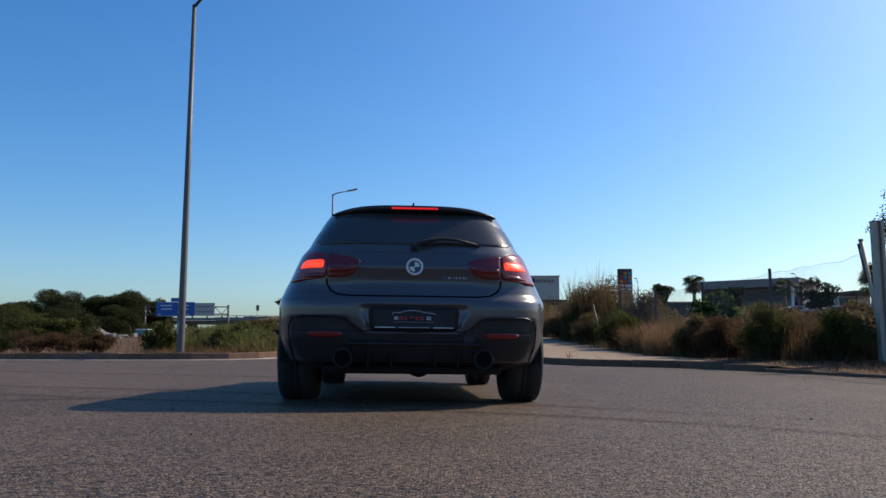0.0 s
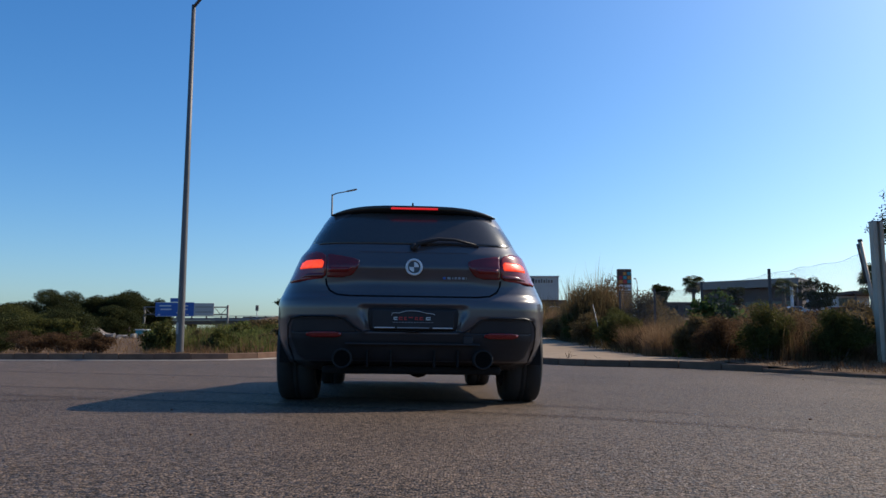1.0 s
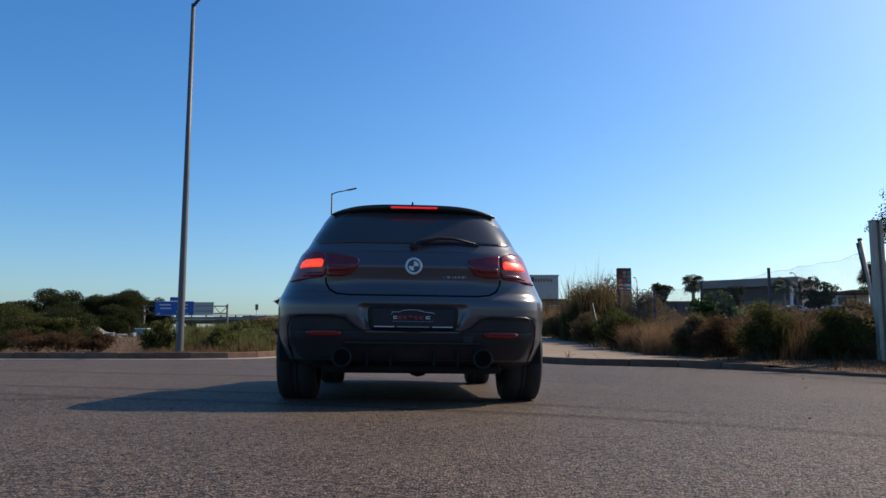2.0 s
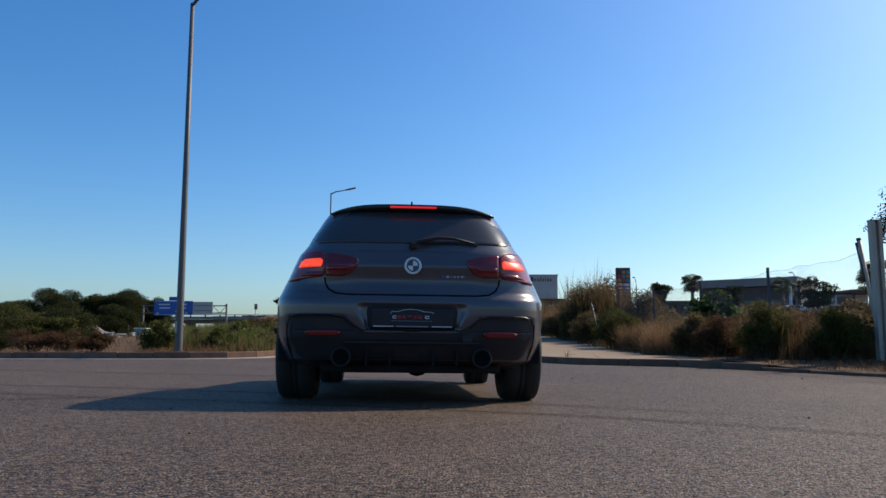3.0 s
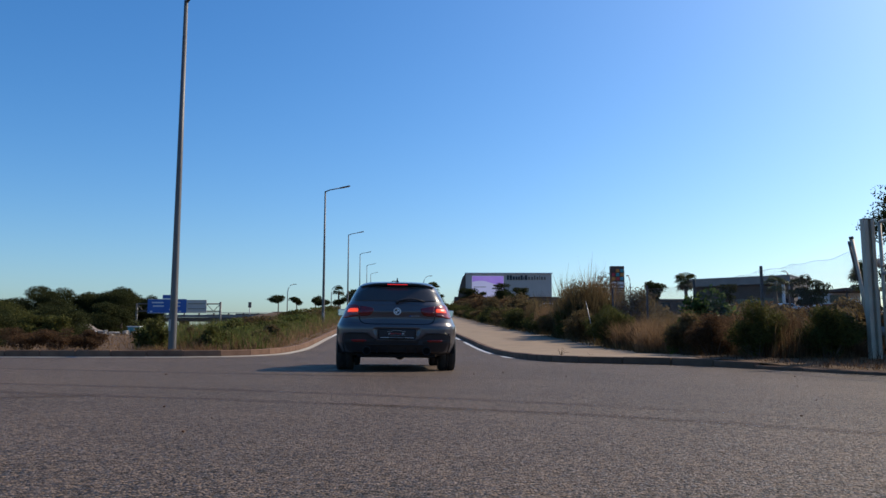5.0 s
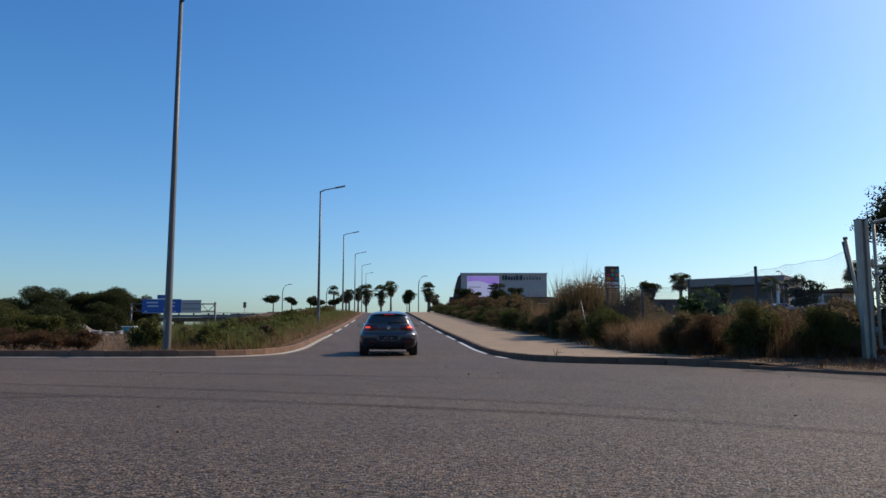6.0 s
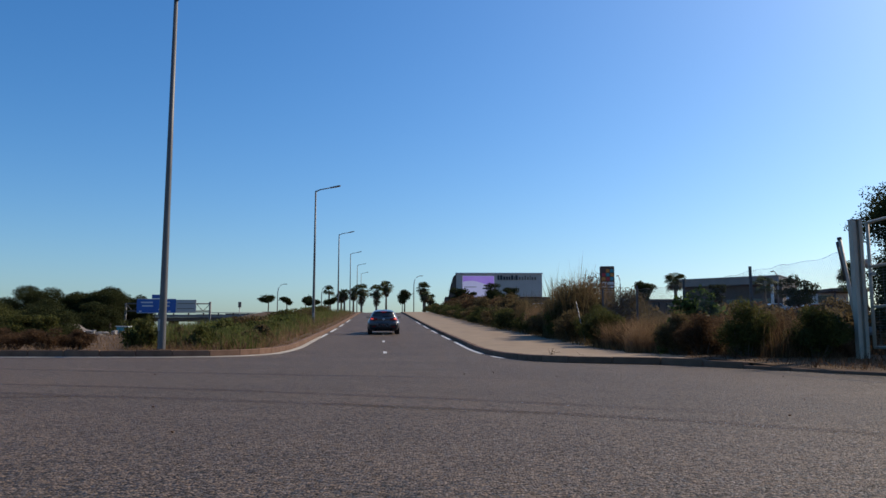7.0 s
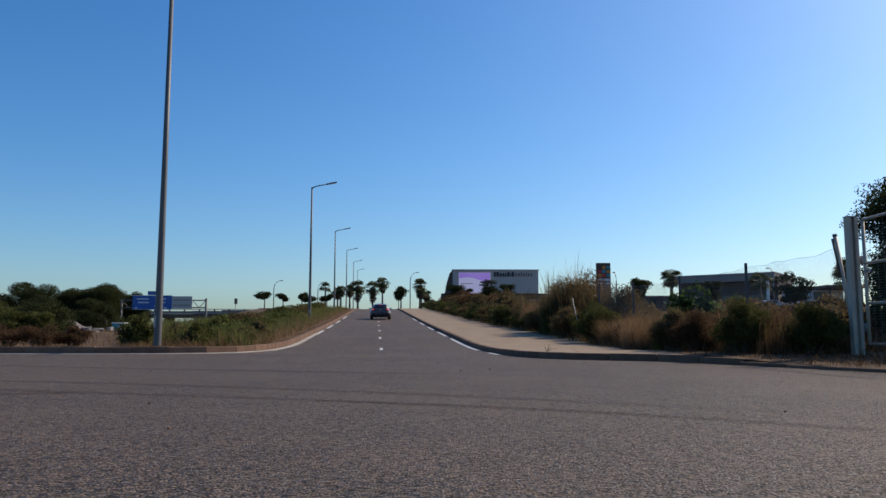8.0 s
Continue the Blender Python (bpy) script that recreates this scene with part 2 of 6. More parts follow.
def tube(bm, pts, radii, sides=8, cap=True):
    """A round bar along points with a radius at each."""
    pts = [Vector(p) for p in pts]
    rings = []
    for i, p in enumerate(pts):
        d = (pts[min(i + 1, len(pts) - 1)] - pts[max(i - 1, 0)]).normalized()
        s = d.cross(Vector((0, 0, 1)) if abs(d.z) < 0.9 else Vector((1, 0, 0))).normalized()
        u = d.cross(s)
        r = radii[i] if isinstance(radii, (list, tuple)) else radii
        rings.append([bm.verts.new(p + (s * math.cos(a) + u * math.sin(a)) * r) for a in (2 * math.pi * k / sides for k in range(sides))])
    for a, b in zip(rings, rings[1:]):
        for k in range(sides):
            bm.faces.new((a[k], a[(k + 1) % sides], b[(k + 1) % sides], b[k]))
    if cap:
        bm.faces.new(rings[0][::-1])
        bm.faces.new(rings[-1])


def solid(build, *args, **kw):
    bm = bmesh.new()
    build(bm, *args, **kw)
    return bm


def box_part(name, c, s, material, parent, label="", bevel=0.0):
    return part(name, solid(box, c, s, bevel=bevel), material, parent, label)


def tube_part(name, pts, radii, material, parent, label="", sides=8):
    return part(name, solid(tube, pts, radii, sides), material, parent, label, smooth=True)


# ---- the lie of the land ----
PROFILE_Y = (-80, 0, 5.35, 8, 9.2, 14, 20.6, 23.5, 26.9, 30.2, 34.1, 38.4, 43.2, 52.5, 65.2, 110, 128, 150, 172, 210, 300, 4000)
PROFILE_Z = (0.6, 0, -0.065, -0.103, -0.115, -0.15, -0.19, -0.165, -0.095, 0.055, 0.23, 0.415, 0.62, 1.05, 1.67, 3.9, 4.68, 5.4, 6.15, 7.0, 7.3, 4.0)


def road_z(y):
    return float(np.mean(np.interp([y - 2, y - 1, y, y + 1, y + 2], PROFILE_Y, PROFILE_Z)))


def middle(y):
    """The road's centre line."""
    return 0.17 - 0.0596 * y


HALF = 3.22


def land_z(x, y):
    """Height of the carriageway plane, carried out to the sides."""
    z = road_z(y)
    z -= 0.012 * max(-8, min(8, x)) * (1 - smoothstep(9, 20, y)) * smoothstep(-6, 2, y)
    low = 0.15
    low += (z - low) * smoothstep(85, 135, y) * smoothstep(-48, -26, x)
    low *= 1 - smoothstep(400, 900, y)
    far = smoothstep(3, 22, middle(max(y, 20)) - HALF - x)
    if z > low:
        z += (low - z) * far
    return z


# left kerb line: along the cross street, round the corner, up the road; right: the pavement's edge
LEFT_EDGE = [(-70, 22.8), (-40, 22.4), (-20, 22.0), (-10, 21.6), (-7.6, 21.5), (-6.4, 21.7), (-5.5, 22.4), (-5.0, 23.6), (-4.8, 25.4)] + [(middle(y) - HALF, y) for y in range(29, 134, 4)]
RIGHT_EDGE = [(10.5, -14), (8.6, 2.0), (7.2, 9.0), (6.5, 11.2), (5.85, 12.8), (5.4, 13.8), (5.0, 14.8), (4.5, 15.4), (3.7, 15.8), (3.0, 16.3), (2.55, 17.2), (2.3, 18.8), (2.15, 21.0)] + [(middle(y) + HALF, y) for y in range(24, 134, 4)]


def resample(line, step):
    pts = [Vector(p).to_2d() for p in line]
    for _ in range(2):
        q = [pts[0]]
        for a, b in zip(pts, pts[1:]):
            q += [a * 0.75 + b * 0.25, a * 0.25 + b * 0.75]
        pts = q + [pts[-1]]
    out, carry = [pts[0]], 0.0
    for a, b in zip(pts, pts[1:]):
        d = (b - a).length
        while carry + d >= step:
            k = (step - carry) / d
            a = a + (b - a) * k
            d = (b - a).length
            out.append(a.copy())
            carry = 0.0
        carry += d
    return out


LEFT_LINE, RIGHT_LINE = resample(LEFT_EDGE, 1.0), resample(RIGHT_EDGE, 1.0)


def inside_road(x, y):
    """True on the carriageway."""
    if x < -5.0 and y < 23.5:
        return y < float(np.interp(x, [-70, -20, -10, -7.6, -6.4, -5.5, -5.0], [22.8, 22.0, 21.6, 21.5, 21.7, 22.4, 23.5]))
    if y < 16.0:
        return x < float(np.interp(y, [-14, 2, 9, 11.2, 12.8, 13.8, 14.8, 15.4, 16.0], [10.5, 8.6, 7.2, 6.5, 5.85, 5.4, 5.0, 4.5, 3.4]))
    return middle(y) - HALF < x < float(np.interp(y, [16.0, 17.2, 21.0, 24], [3.3, 2.55, 2.15, middle(24) + HALF])) if y < 24 else middle(y) - HALF < x < middle(y) + HALF


def grid(name, xs, ys, height, material, kind="structure", label="", category=""):
    verts = [(x, y, height(x, y)) for y in ys for x in xs]
    w = len(xs)
    faces = [(j * w + i, j * w + i + 1, (j + 1) * w + i + 1, (j + 1) * w + i) for j in range(len(ys) - 1) for i in range(w - 1)]
    ob = new(name, mesh(name, verts, faces, material, True))
    return tagged(ob, label, category, kind=kind)


def ground_height(x, y):
    z = land_z(x, y)
    near = any(inside_road(x + i, y + j) for i in (-0.75, 0, 0.75) for j in (-0.65, 0, 0.65))
    return z - 0.07 if near else z + 0.10


GX = [-3500, -1500, -700, -400, -250, -150, -100, -75] + [-60 + 2.0 * i for i in range(20)] + [-20 + 0.7 * i for i in range(58)] + [21 + 2.0 * i for i in range(20)] + [65, 80, 100, 150, 250, 400, 700, 1500, 3500]
GY = [-3500, -1000, -300, -100, -50, -30, -20, -12, -6, 0, 4, 8, 11] + [13 + 0.6 * i for i in range(30)] + [31 + 1.5 * i for i in range(67)] + [134, 140, 150, 165, 185, 210, 250, 300, 400, 600, 1000, 2000, 4500]
grid("ground", GX, GY, ground_height, SOIL, label="dry brown soil with straw beside the road", category="ground")


def road_sheet():
    """The junction and the road as one sheet, cut to the kerb lines and a little under the stones."""
    rows = [-60, -40, -25, -15] + [-10 + 0.5 * i for i in range(283)]
    verts, faces, k = [], [], 61
    for y in rows:
        lx, rx = -70.0, 10.5
        if y > 24:
            lx = middle(y) - HALF
        elif y > 22.0:
            lx = -6.0
        elif y > 21.4:
            lx = -7.6
        if y > -10:
            rx = float(np.interp(y, [p[1] for p in RIGHT_EDGE], [p[0] for p in RIGHT_EDGE]))
        lx, rx = lx - 0.1, rx + 0.08
        for i in range(k):
            u = i / (k - 1)
            x = lx + (rx - lx) * (1 - (1 - u) ** (3 if lx < -60 else 1))
            verts.append((x, y, land_z(x, y)))
    for j in range(len(rows) - 1):
        for i in range(k - 1):
            faces.append((j * k + i, j * k + i + 1, (j + 1) * k + i + 1, (j + 1) * k + i))
    # the cross street's far edge
    base = len(verts)
    far = [(-70, 22.8), (-40, 22.4), (-20, 22.0), (-10, 21.6), (-7.7, 21.5)]
    for x, y in far:
        verts += [(x, 21.3, land_z(x, 21.3) - 0.001), (x, y + 0.1, land_z(x, y + 0.1) - 0.001)]
    faces += [(base + 2 * i, base + 2 * i + 2, base + 2 * i + 3, base + 2 * i + 1) for i in range(len(far) - 1)]
    return tagged(new("road", mesh("road", verts, faces, ASPHALT, True)), "worn grey asphalt road with tyre marks and stains", "road", kind="structure")


road = road_sheet()


def kerb_run(name, line, side, keep, height, label):
    """Kerb stones of about one metre end to end, along a line; side +1: the pavement lies to the right of the way."""
    run = thing(name, Matrix(), label, "kerb", kind="structure")
    base = {}
    for i, (a, b) in enumerate(zip(line, line[1:])):
        if not keep(a):
            continue
        d = b - a
        key = round(d.length, 3)
        if key not in base:
            bm = bmesh.new()
            box(bm, (0, 0, 0), (0.15, key - 0.012, 0.34), bevel=0.018)
            bmesh.ops.recalc_face_normals(bm, faces=bm.faces[:])
            me = bpy.data.meshes.new("kerb_stone")
            bm.to_mesh(me)
            bm.free()
            me.materials.append(CONCRETE)
            base[key] = me
        mid = (a + b) / 2
        nrm = Vector((d.y, -d.x)).normalized() * side
        c = mid + nrm * 0.075
        za, zb = land_z(a.x, a.y), land_z(b.x, b.y)
        ob = new("kerb_stone", base[key])
        ob.parent = run
        h = height(mid)
        ob.matrix_world = Matrix.Translation((c.x, c.y, (za + zb) / 2 + h - 0.17 + random.uniform(-0.006, 0.006))) @ Matrix.Rotation(math.atan2(-d.x, d.y) + random.uniform(-0.006, 0.006), 4, "Z") @ Matrix.Rotation(math.atan2(zb - za, d.length), 4, "X")
    return run


kerb_run("kerb_left", LEFT_LINE, -1, lambda p: p.x > -30 and p.y < 125, lambda p: 0.195, "grey concrete kerb stones along the verge")
kerb_run("kerb_right", RIGHT_LINE, 1, lambda p: 2 < p.y < 125, lambda p: 0.05 + 0.095 * smoothstep(12.4, 14.6, p.y), "grey concrete kerb stones edging the pavement")


def pavement_sheet():
    """From the kerb's back to the fence line, following the road."""
    rows = [1.5 + 0.5 * i for i in range(248)]
    verts, faces, k = [], [], 9
    ey, ex = [p[1] for p in RIGHT_EDGE], [p[0] for p in RIGHT_EDGE]
    for y in rows:
        a = float(np.interp(y, ey, ex)) + 0.15
        b = max(a + 1.2, float(np.interp(y, [0, 16, 19, 29, 39, 60, 130], [9.4, 8.4, 7.2, 6.4, 5.8, 4.6, 1.6])))
        h = 0.045 + 0.095 * smoothstep(12.4, 14.6, y)
        for i in range(k):
            x = a + (b - a) * i / (k - 1)
            verts.append((x, y, land_z(x, y) + h))
    faces = [(j * k + i, j * k + i + 1, (j + 1) * k + i + 1, (j + 1) * k + i) for j in range(len(rows) - 1) for i in range(k - 1)]
    return tagged(new("pavement", mesh("pavement", verts, faces, PAVING, True)), "pale beige concrete pavement beside the road", "pavement", kind="structure")


pavement_sheet()


def soil_and_shade_apron():
    """Earth and litter spread over the pavement's near end; the brown also paints in shade."""
    verts, faces, rows, k = [], [], 60, 10
    for j in range(rows):
        u = j / (rows - 1)
        for i in range(k):
            v = i / (k - 1)
            y = 3.0 + u * (11.9 + 3.6 * v + 0.5 * noise.noise(Vector((v * 6, 2.0, 1.0))))
            a = float(np.interp(y, [p[1] for p in RIGHT_EDGE], [p[0] for p in RIGHT_EDGE])) + 0.16
            x = a + (9.2 - a) * v
            verts.append((x, y, land_z(x, y) + 0.052 + 0.095 * smoothstep(12.4, 14.6, y) + 0.016 * (noise.noise(Vector((x * 3, y * 3, 0))) + 0.4) + 0.05 * v))
    faces = [(j * k + i, j * k + i + 1, (j + 1) * k + i + 1, (j + 1) * k + i) for j in range(rows - 1) for i in range(k - 1)]
    tagged(new("soil_and_shade_apron", mesh("soil_and_shade_apron", verts, faces, SOIL, True)), "brown earth and litter over the pavement, its dark colour also standing in for shade", "soil", kind="structure")


soil_and_shade_apron()


def painted(name, line, width, material, label, lift=0.012, category="road marking", kind="structure"):
    """A flat band of paint or rubber along a line on the road."""
    pts = [Vector(p).to_2d() for p in line]
    verts, faces = [], []
    for i, p in enumerate(pts):
        d = (pts[min(i + 1, len(pts) - 1)] - pts[max(i - 1, 0)]).normalized()
        nrm = Vector((-d.y, d.x))
        w = (width[0] + (width[1] - width[0]) * i / (len(pts) - 1)) if isinstance(width, tuple) else width
        for s in (-0.5, 0.5):
            q = p + nrm * w * s
            verts.append((q.x, q.y, land_z(q.x, q.y) + lift))
    faces = [(2 * i, 2 * i + 1, 2 * i + 3, 2 * i + 2) for i in range(len(pts) - 1)]
    return tagged(new(name, mesh(name, verts, faces, material)), label, category, kind=kind)


def shifted(line, off):
    out = []
    for i, p in enumerate(line):
        d = (line[min(i + 1, len(line) - 1)] - line[max(i - 1, 0)]).normalized()
        out.append(p + Vector((d.y, -d.x)) * off)
    return out


def gutter():
    """A shallow concrete gutter that slopes up to the left kerb."""
    line = [p for p in LEFT_LINE if p.x > -45 and p.y < 40]
    verts = []
    for p, q in zip(shifted(line, 0.02), shifted(line, 0.21)):
        verts += [(p.x, p.y, land_z(p.x, p.y) + 0.024), (q.x, q.y, land_z(q.x, q.y) + 0.008), (q.x, q.y, land_z(q.x, q.y) - 0.05)]
    faces = [f for i in range(len(line) - 1) for f in ((3 * i, 3 * i + 1, 3 * i + 4, 3 * i + 3), (3 * i + 1, 3 * i + 2, 3 * i + 5, 3 * i + 4))]
    tagged(new("gutter", mesh("gutter", verts, faces, GUTTER)), "pale worn concrete gutter along the kerb", "gutter", kind="structure")


gutter()
for y0, y1 in [(20.0, 22.6), (23.4, 34), (35.2, 41), (43, 49), (51, 58), (61, 70)]:
    seg = [p for p in RIGHT_LINE if y0 <= p.y <= y1 and p.x < 3.0]
    if len(seg) > 1:
        painted("edge_line", shifted(seg, -0.18), 0.15, ROAD_PAINT, "worn white edge line along the kerb", category="edge line")
for y0, y1 in [(37.5, 43), (45.5, 52), (55, 62), (66, 76)]:
    painted("edge_line", shifted([p for p in LEFT_LINE if y0 <= p.y <= y1], 0.16), 0.15, ROAD_PAINT, "worn white edge line along the kerb", category="edge line")
for y in (24.7, 33.0, 41.5, 50, 58.5,  68, 74.5, 81, 87.5, 94, 100.5, 107):
    painted("centre_dash", [(middle(y + k * 0.5), y + k * 0.5) for k in range(4)], 0.11, ROAD_PAINT, "short white centre line dash", category="road marking")


# ---- the car: its own space has y forward from the rear axle, z up from the road ----
SLICE_Z = (0.20, 0.26, 0.40, 0.52, 0.60, 0.645, 0.668, 0.72, 0.80, 0.835, 0.88, 0.925, 0.95, 0.98, 1.06, 1.16, 1.22, 1.27, 1.31, 1.335)
SLICE_REAR = (-0.36, -0.69, -0.765, -0.782, -0.784, -0.772, -0.741, -0.730, -0.740, -0.746, -0.729, -0.716, -0.698, -0.68, -0.62, -0.545, -0.49, -0.32, 0.0, 0.35)
SLICE_FRONT = (3.32, 3.42, 3.48, 3.50, 3.48, 3.45, 3.43, 3.36, 3.15, 2.92, 2.65, 2.36, 2.18, 1.98, 1.78, 1.50, 1.30, 1.12, 0.95, 0.75)
SLICE_HALF = (0.72, 0.80, 0.85, 0.866, 0.868, 0.865, 0.857, 0.836, 0.793, 0.779, 0.761, 0.744, 0.726, 0.702, 0.666, 0.612, 0.572, 0.515, 0.43, 0.26)
REAR_LEN = 1.0
WHEEL_R, WHEELBASE, ARCH = 0.315, 2.69, 0.365


def slice_at(z):
    return [float(np.mean(np.interp([z - 0.012, z, z + 0.012], SLICE_Z, v))) for v in (SLICE_REAR, SLICE_FRONT, SLICE_HALF)]


def corner_pow(z):
    """How square the tail's corners are: the window wraps round more tightly than the bumper."""
    return 5.0 + 0.3 * smoothstep(0.95, 1.1, z)


def pressing(x, z):
    """Depth of the shapes pressed into the tail: the plate's bay, the bumper's side pods, the joint round the tailgate."""
    x = abs(x)
    wide = 0.262 + 0.035 * smoothstep(0.46, 0.58, z)
    bay = 0.024 * (1 - smoothstep(wide, wide + 0.03, x)) * smoothstep(0.436, 0.452, z) * (1 - smoothstep(0.588, 0.606, z))
    inner = float(np.interp(z, (0.40, 0.44, 0.48, 0.515), (0.26, 0.30, 0.36, 0.40)))
    pod = 0.018 * smoothstep(inner - 0.02, inner + 0.015, x) * (1 - smoothstep(0.735, 0.752, x)) * smoothstep(0.22, 0.26, z) * (1 - smoothstep(0.518, 0.534, z))
    pod = max(pod, 0.018 * smoothstep(0.22, 0.26, z) * (1 - smoothstep(0.424, 0.440, z)) * (1 - smoothstep(0.735, 0.752, x)))
    hollow = 0.010 * (1 - smoothstep(0.0, 0.075, abs(z - 0.76))) * (1 - smoothstep(0.28, 0.52, x))
    return max(bay, pod) + hollow


def rear_y(x, z):
    """The tail's surface behind the point (x, z)."""
    r, _, h = slice_at(z)
    p, u = corner_pow(z), min(abs(x) / h, 0.999)
    return r + REAR_LEN * (1 - (1 - u ** p) ** (1 / p)) + pressing(x, z)


def side_half(y, z):
    """Half the body's width at a place along it."""
    r, _, h = slice_at(z)
    p, u = corner_pow(z), min(1.0, max(0.0, (y - r) / REAR_LEN))
    return h * (1 - (1 - u) ** p) ** (1 / p)


def slice_ring(z):
    """One level outline of the body: even steps across the tail, then round its corners."""
    r, f, h = slice_at(z)
    front_len = min(1.4, (f - r) * 0.45)
    rl, p = min(REAR_LEN, (f - r) * 0.45), corner_pow(z)
    us = [0.94 * k / 60 for k in range(61)]
    v0 = 1 - (1 - 0.94 ** p) ** (1 / p)
    us += [(1 - (1 - (v0 + (1 - v0) * (k / 24) ** 1.5)) ** p) ** (1 / p) for k in range(1, 25)]
    tail = [(u * h, r + rl * (1 - (1 - min(u, 1.0) ** p) ** (1 / p)) + pressing(u * h, z)) for u in us]
    pts = tail[::-1] + [(-x, y) for x, y in tail[1:]]
    side = 60
    for k in range(1, side):
        pts.append((-h, r + rl + (f - front_len - r - rl) * k / side))
    for k in range(61):
        a = math.pi * k / 60
        c, w = math.cos(a), math.sin(a)
        pts.append((-h * math.copysign(abs(c) ** (2 / 2.6), c), f - front_len + front_len * abs(w) ** (2 / 2.6)))
    for k in range(1, side):
        pts.append((h, f - front_len - (f - front_len - r - rl) * k / side))
    return pts


def car_body(car):
    levels = [0.20 + 0.008 * i for i in range(94)] + [0.952 + 0.383 * i / 30 for i in range(31)]
    verts, faces = [], []
    for z in levels:
        ring = slice_ring(z)
        verts += [(x, y, z) for x, y in ring]
    m = len(ring)
    for j in range(len(levels) - 1):
        for i in range(m):
            q = [j * m + i, j * m + (i + 1) % m, (j + 1) * m + (i + 1) % m, (j + 1) * m + i]
            c = [sum(verts[k][a] for k in q) / 4 for a in range(3)]
            if abs(c[0]) > 0.5 and any((c[1] - w) ** 2 + (c[2] - WHEEL_R) ** 2 < ARCH ** 2 for w in (0, WHEELBASE)):
                continue
            faces.append(q)
    top = (len(levels) - 1) * m
    faces.append([top + i for i in range(m)])
    part("body_shell", mesh("body_shell", verts, faces, PAINT, True), PAINT, car)
    part("underbody", solid(box, (0, 1.35, 0.215), (1.1, 3.9, 0.05), bevel=0.02), UNDERSIDE, car)
    for w, s in ((0, -1), (0, 1), (WHEELBASE, -1), (WHEELBASE, 1)):
        bm = bmesh.new()
        rows = []
        for k in range(25):
            a = radians(-18 + 216 * k / 24)
            y, z = w + ARCH * math.cos(a), max(0.2, WHEEL_R + ARCH * math.sin(a))
            y2, z2 = w + (ARCH + 0.045) * math.cos(a), max(0.2, WHEEL_R + (ARCH + 0.045) * math.sin(a))
            h, h2 = side_half(y, z), side_half(y2, z2)
            rows.append([bm.verts.new((s * (h - 0.10), y, z)), bm.verts.new((s * (h + 0.006), y, z)), bm.verts.new((s * (h2 + 0.004), y2, z2)), bm.verts.new((s * (h2 - 0.05), y2, z2))])
        for a, b in zip(rows, rows[1:]):
            for k in range(3):
                bm.faces.new((a[k], a[k + 1], b[k + 1], b[k]))
        part("wheel_arch", bm, PAINT, car, smooth=True)
        bm = bmesh.new()
        rows = []
        for k in range(17):
            a = radians(-10 + 200 * k / 16)
            rows.append([bm.verts.new((s * x, w + ARCH * math.cos(a), WHEEL_R + ARCH * math.sin(a))) for x in (0.5, 0.84)])
        for a, b in zip(rows, rows[1:]):
            bm.faces.new((a[0], a[1], b[1], b[0]))
        bm.faces.new([r[0] for r in rows])
        part("wheel_housing", bm, UNDERSIDE, car)


def tail_patch(name, rows, off, thick, material, parent, label="", nz=8, nx=16):
    """A shaped panel lying on the tail: rows of (z, x from, x to), from bottom to top."""
    zs = [r[0] for r in rows]
    verts, faces = [], []
    for layer in (off, off - thick):
        for j in range(nz):
            z = zs[0] + (zs[-1] - zs[0]) * j / (nz - 1)
            a, b = (float(np.interp(z, zs, [r[k] for r in rows])) for k in (1, 2))
            for i in range(nx):
                x = a + (b - a) * i / (nx - 1)
                verts.append((x, rear_y(x, z) - layer, z))
    n = nz * nx
    for j in range(nz - 1):
        for i in range(nx - 1):
            q = [j * nx + i, j * nx + i + 1, (j + 1) * nx + i + 1, (j + 1) * nx + i]
            faces += [q, [n + k for k in q[::-1]]]
    rim = [i for i in range(nx)] + [j * nx + nx - 1 for j in range(1, nz)] + [(nz - 1) * nx + i for i in range(nx - 2, -1, -1)] + [j * nx for j in range(nz - 2, 0, -1)]
    faces += [[rim[k], n + rim[k], n + rim[(k + 1) % len(rim)], rim[(k + 1) % len(rim)]] for k in range(len(rim))]
    return part(name, mesh(name, verts, faces, material, True), material, parent, label)


def tail_seam(name, pts, width, material, parent, off=0.002):
    """A narrow dark joint along points (x, z) of the tail."""
    fine = []
    for (x0, z0), (x1, z1) in zip(pts, pts[1:]):
        n = max(2, int(math.hypot(x1 - x0, z1 - z0) / 0.02))
        fine += [(x0 + (x1 - x0) * k / n, z0 + (z1 - z0) * k / n) for k in range(n)]
    fine.append(pts[-1])
    bm = bmesh.new()
    tube(bm, [(x, rear_y(x, z) - off, z) for x, z in fine], width / 2, 6)
    return part(name, bm, material, parent)


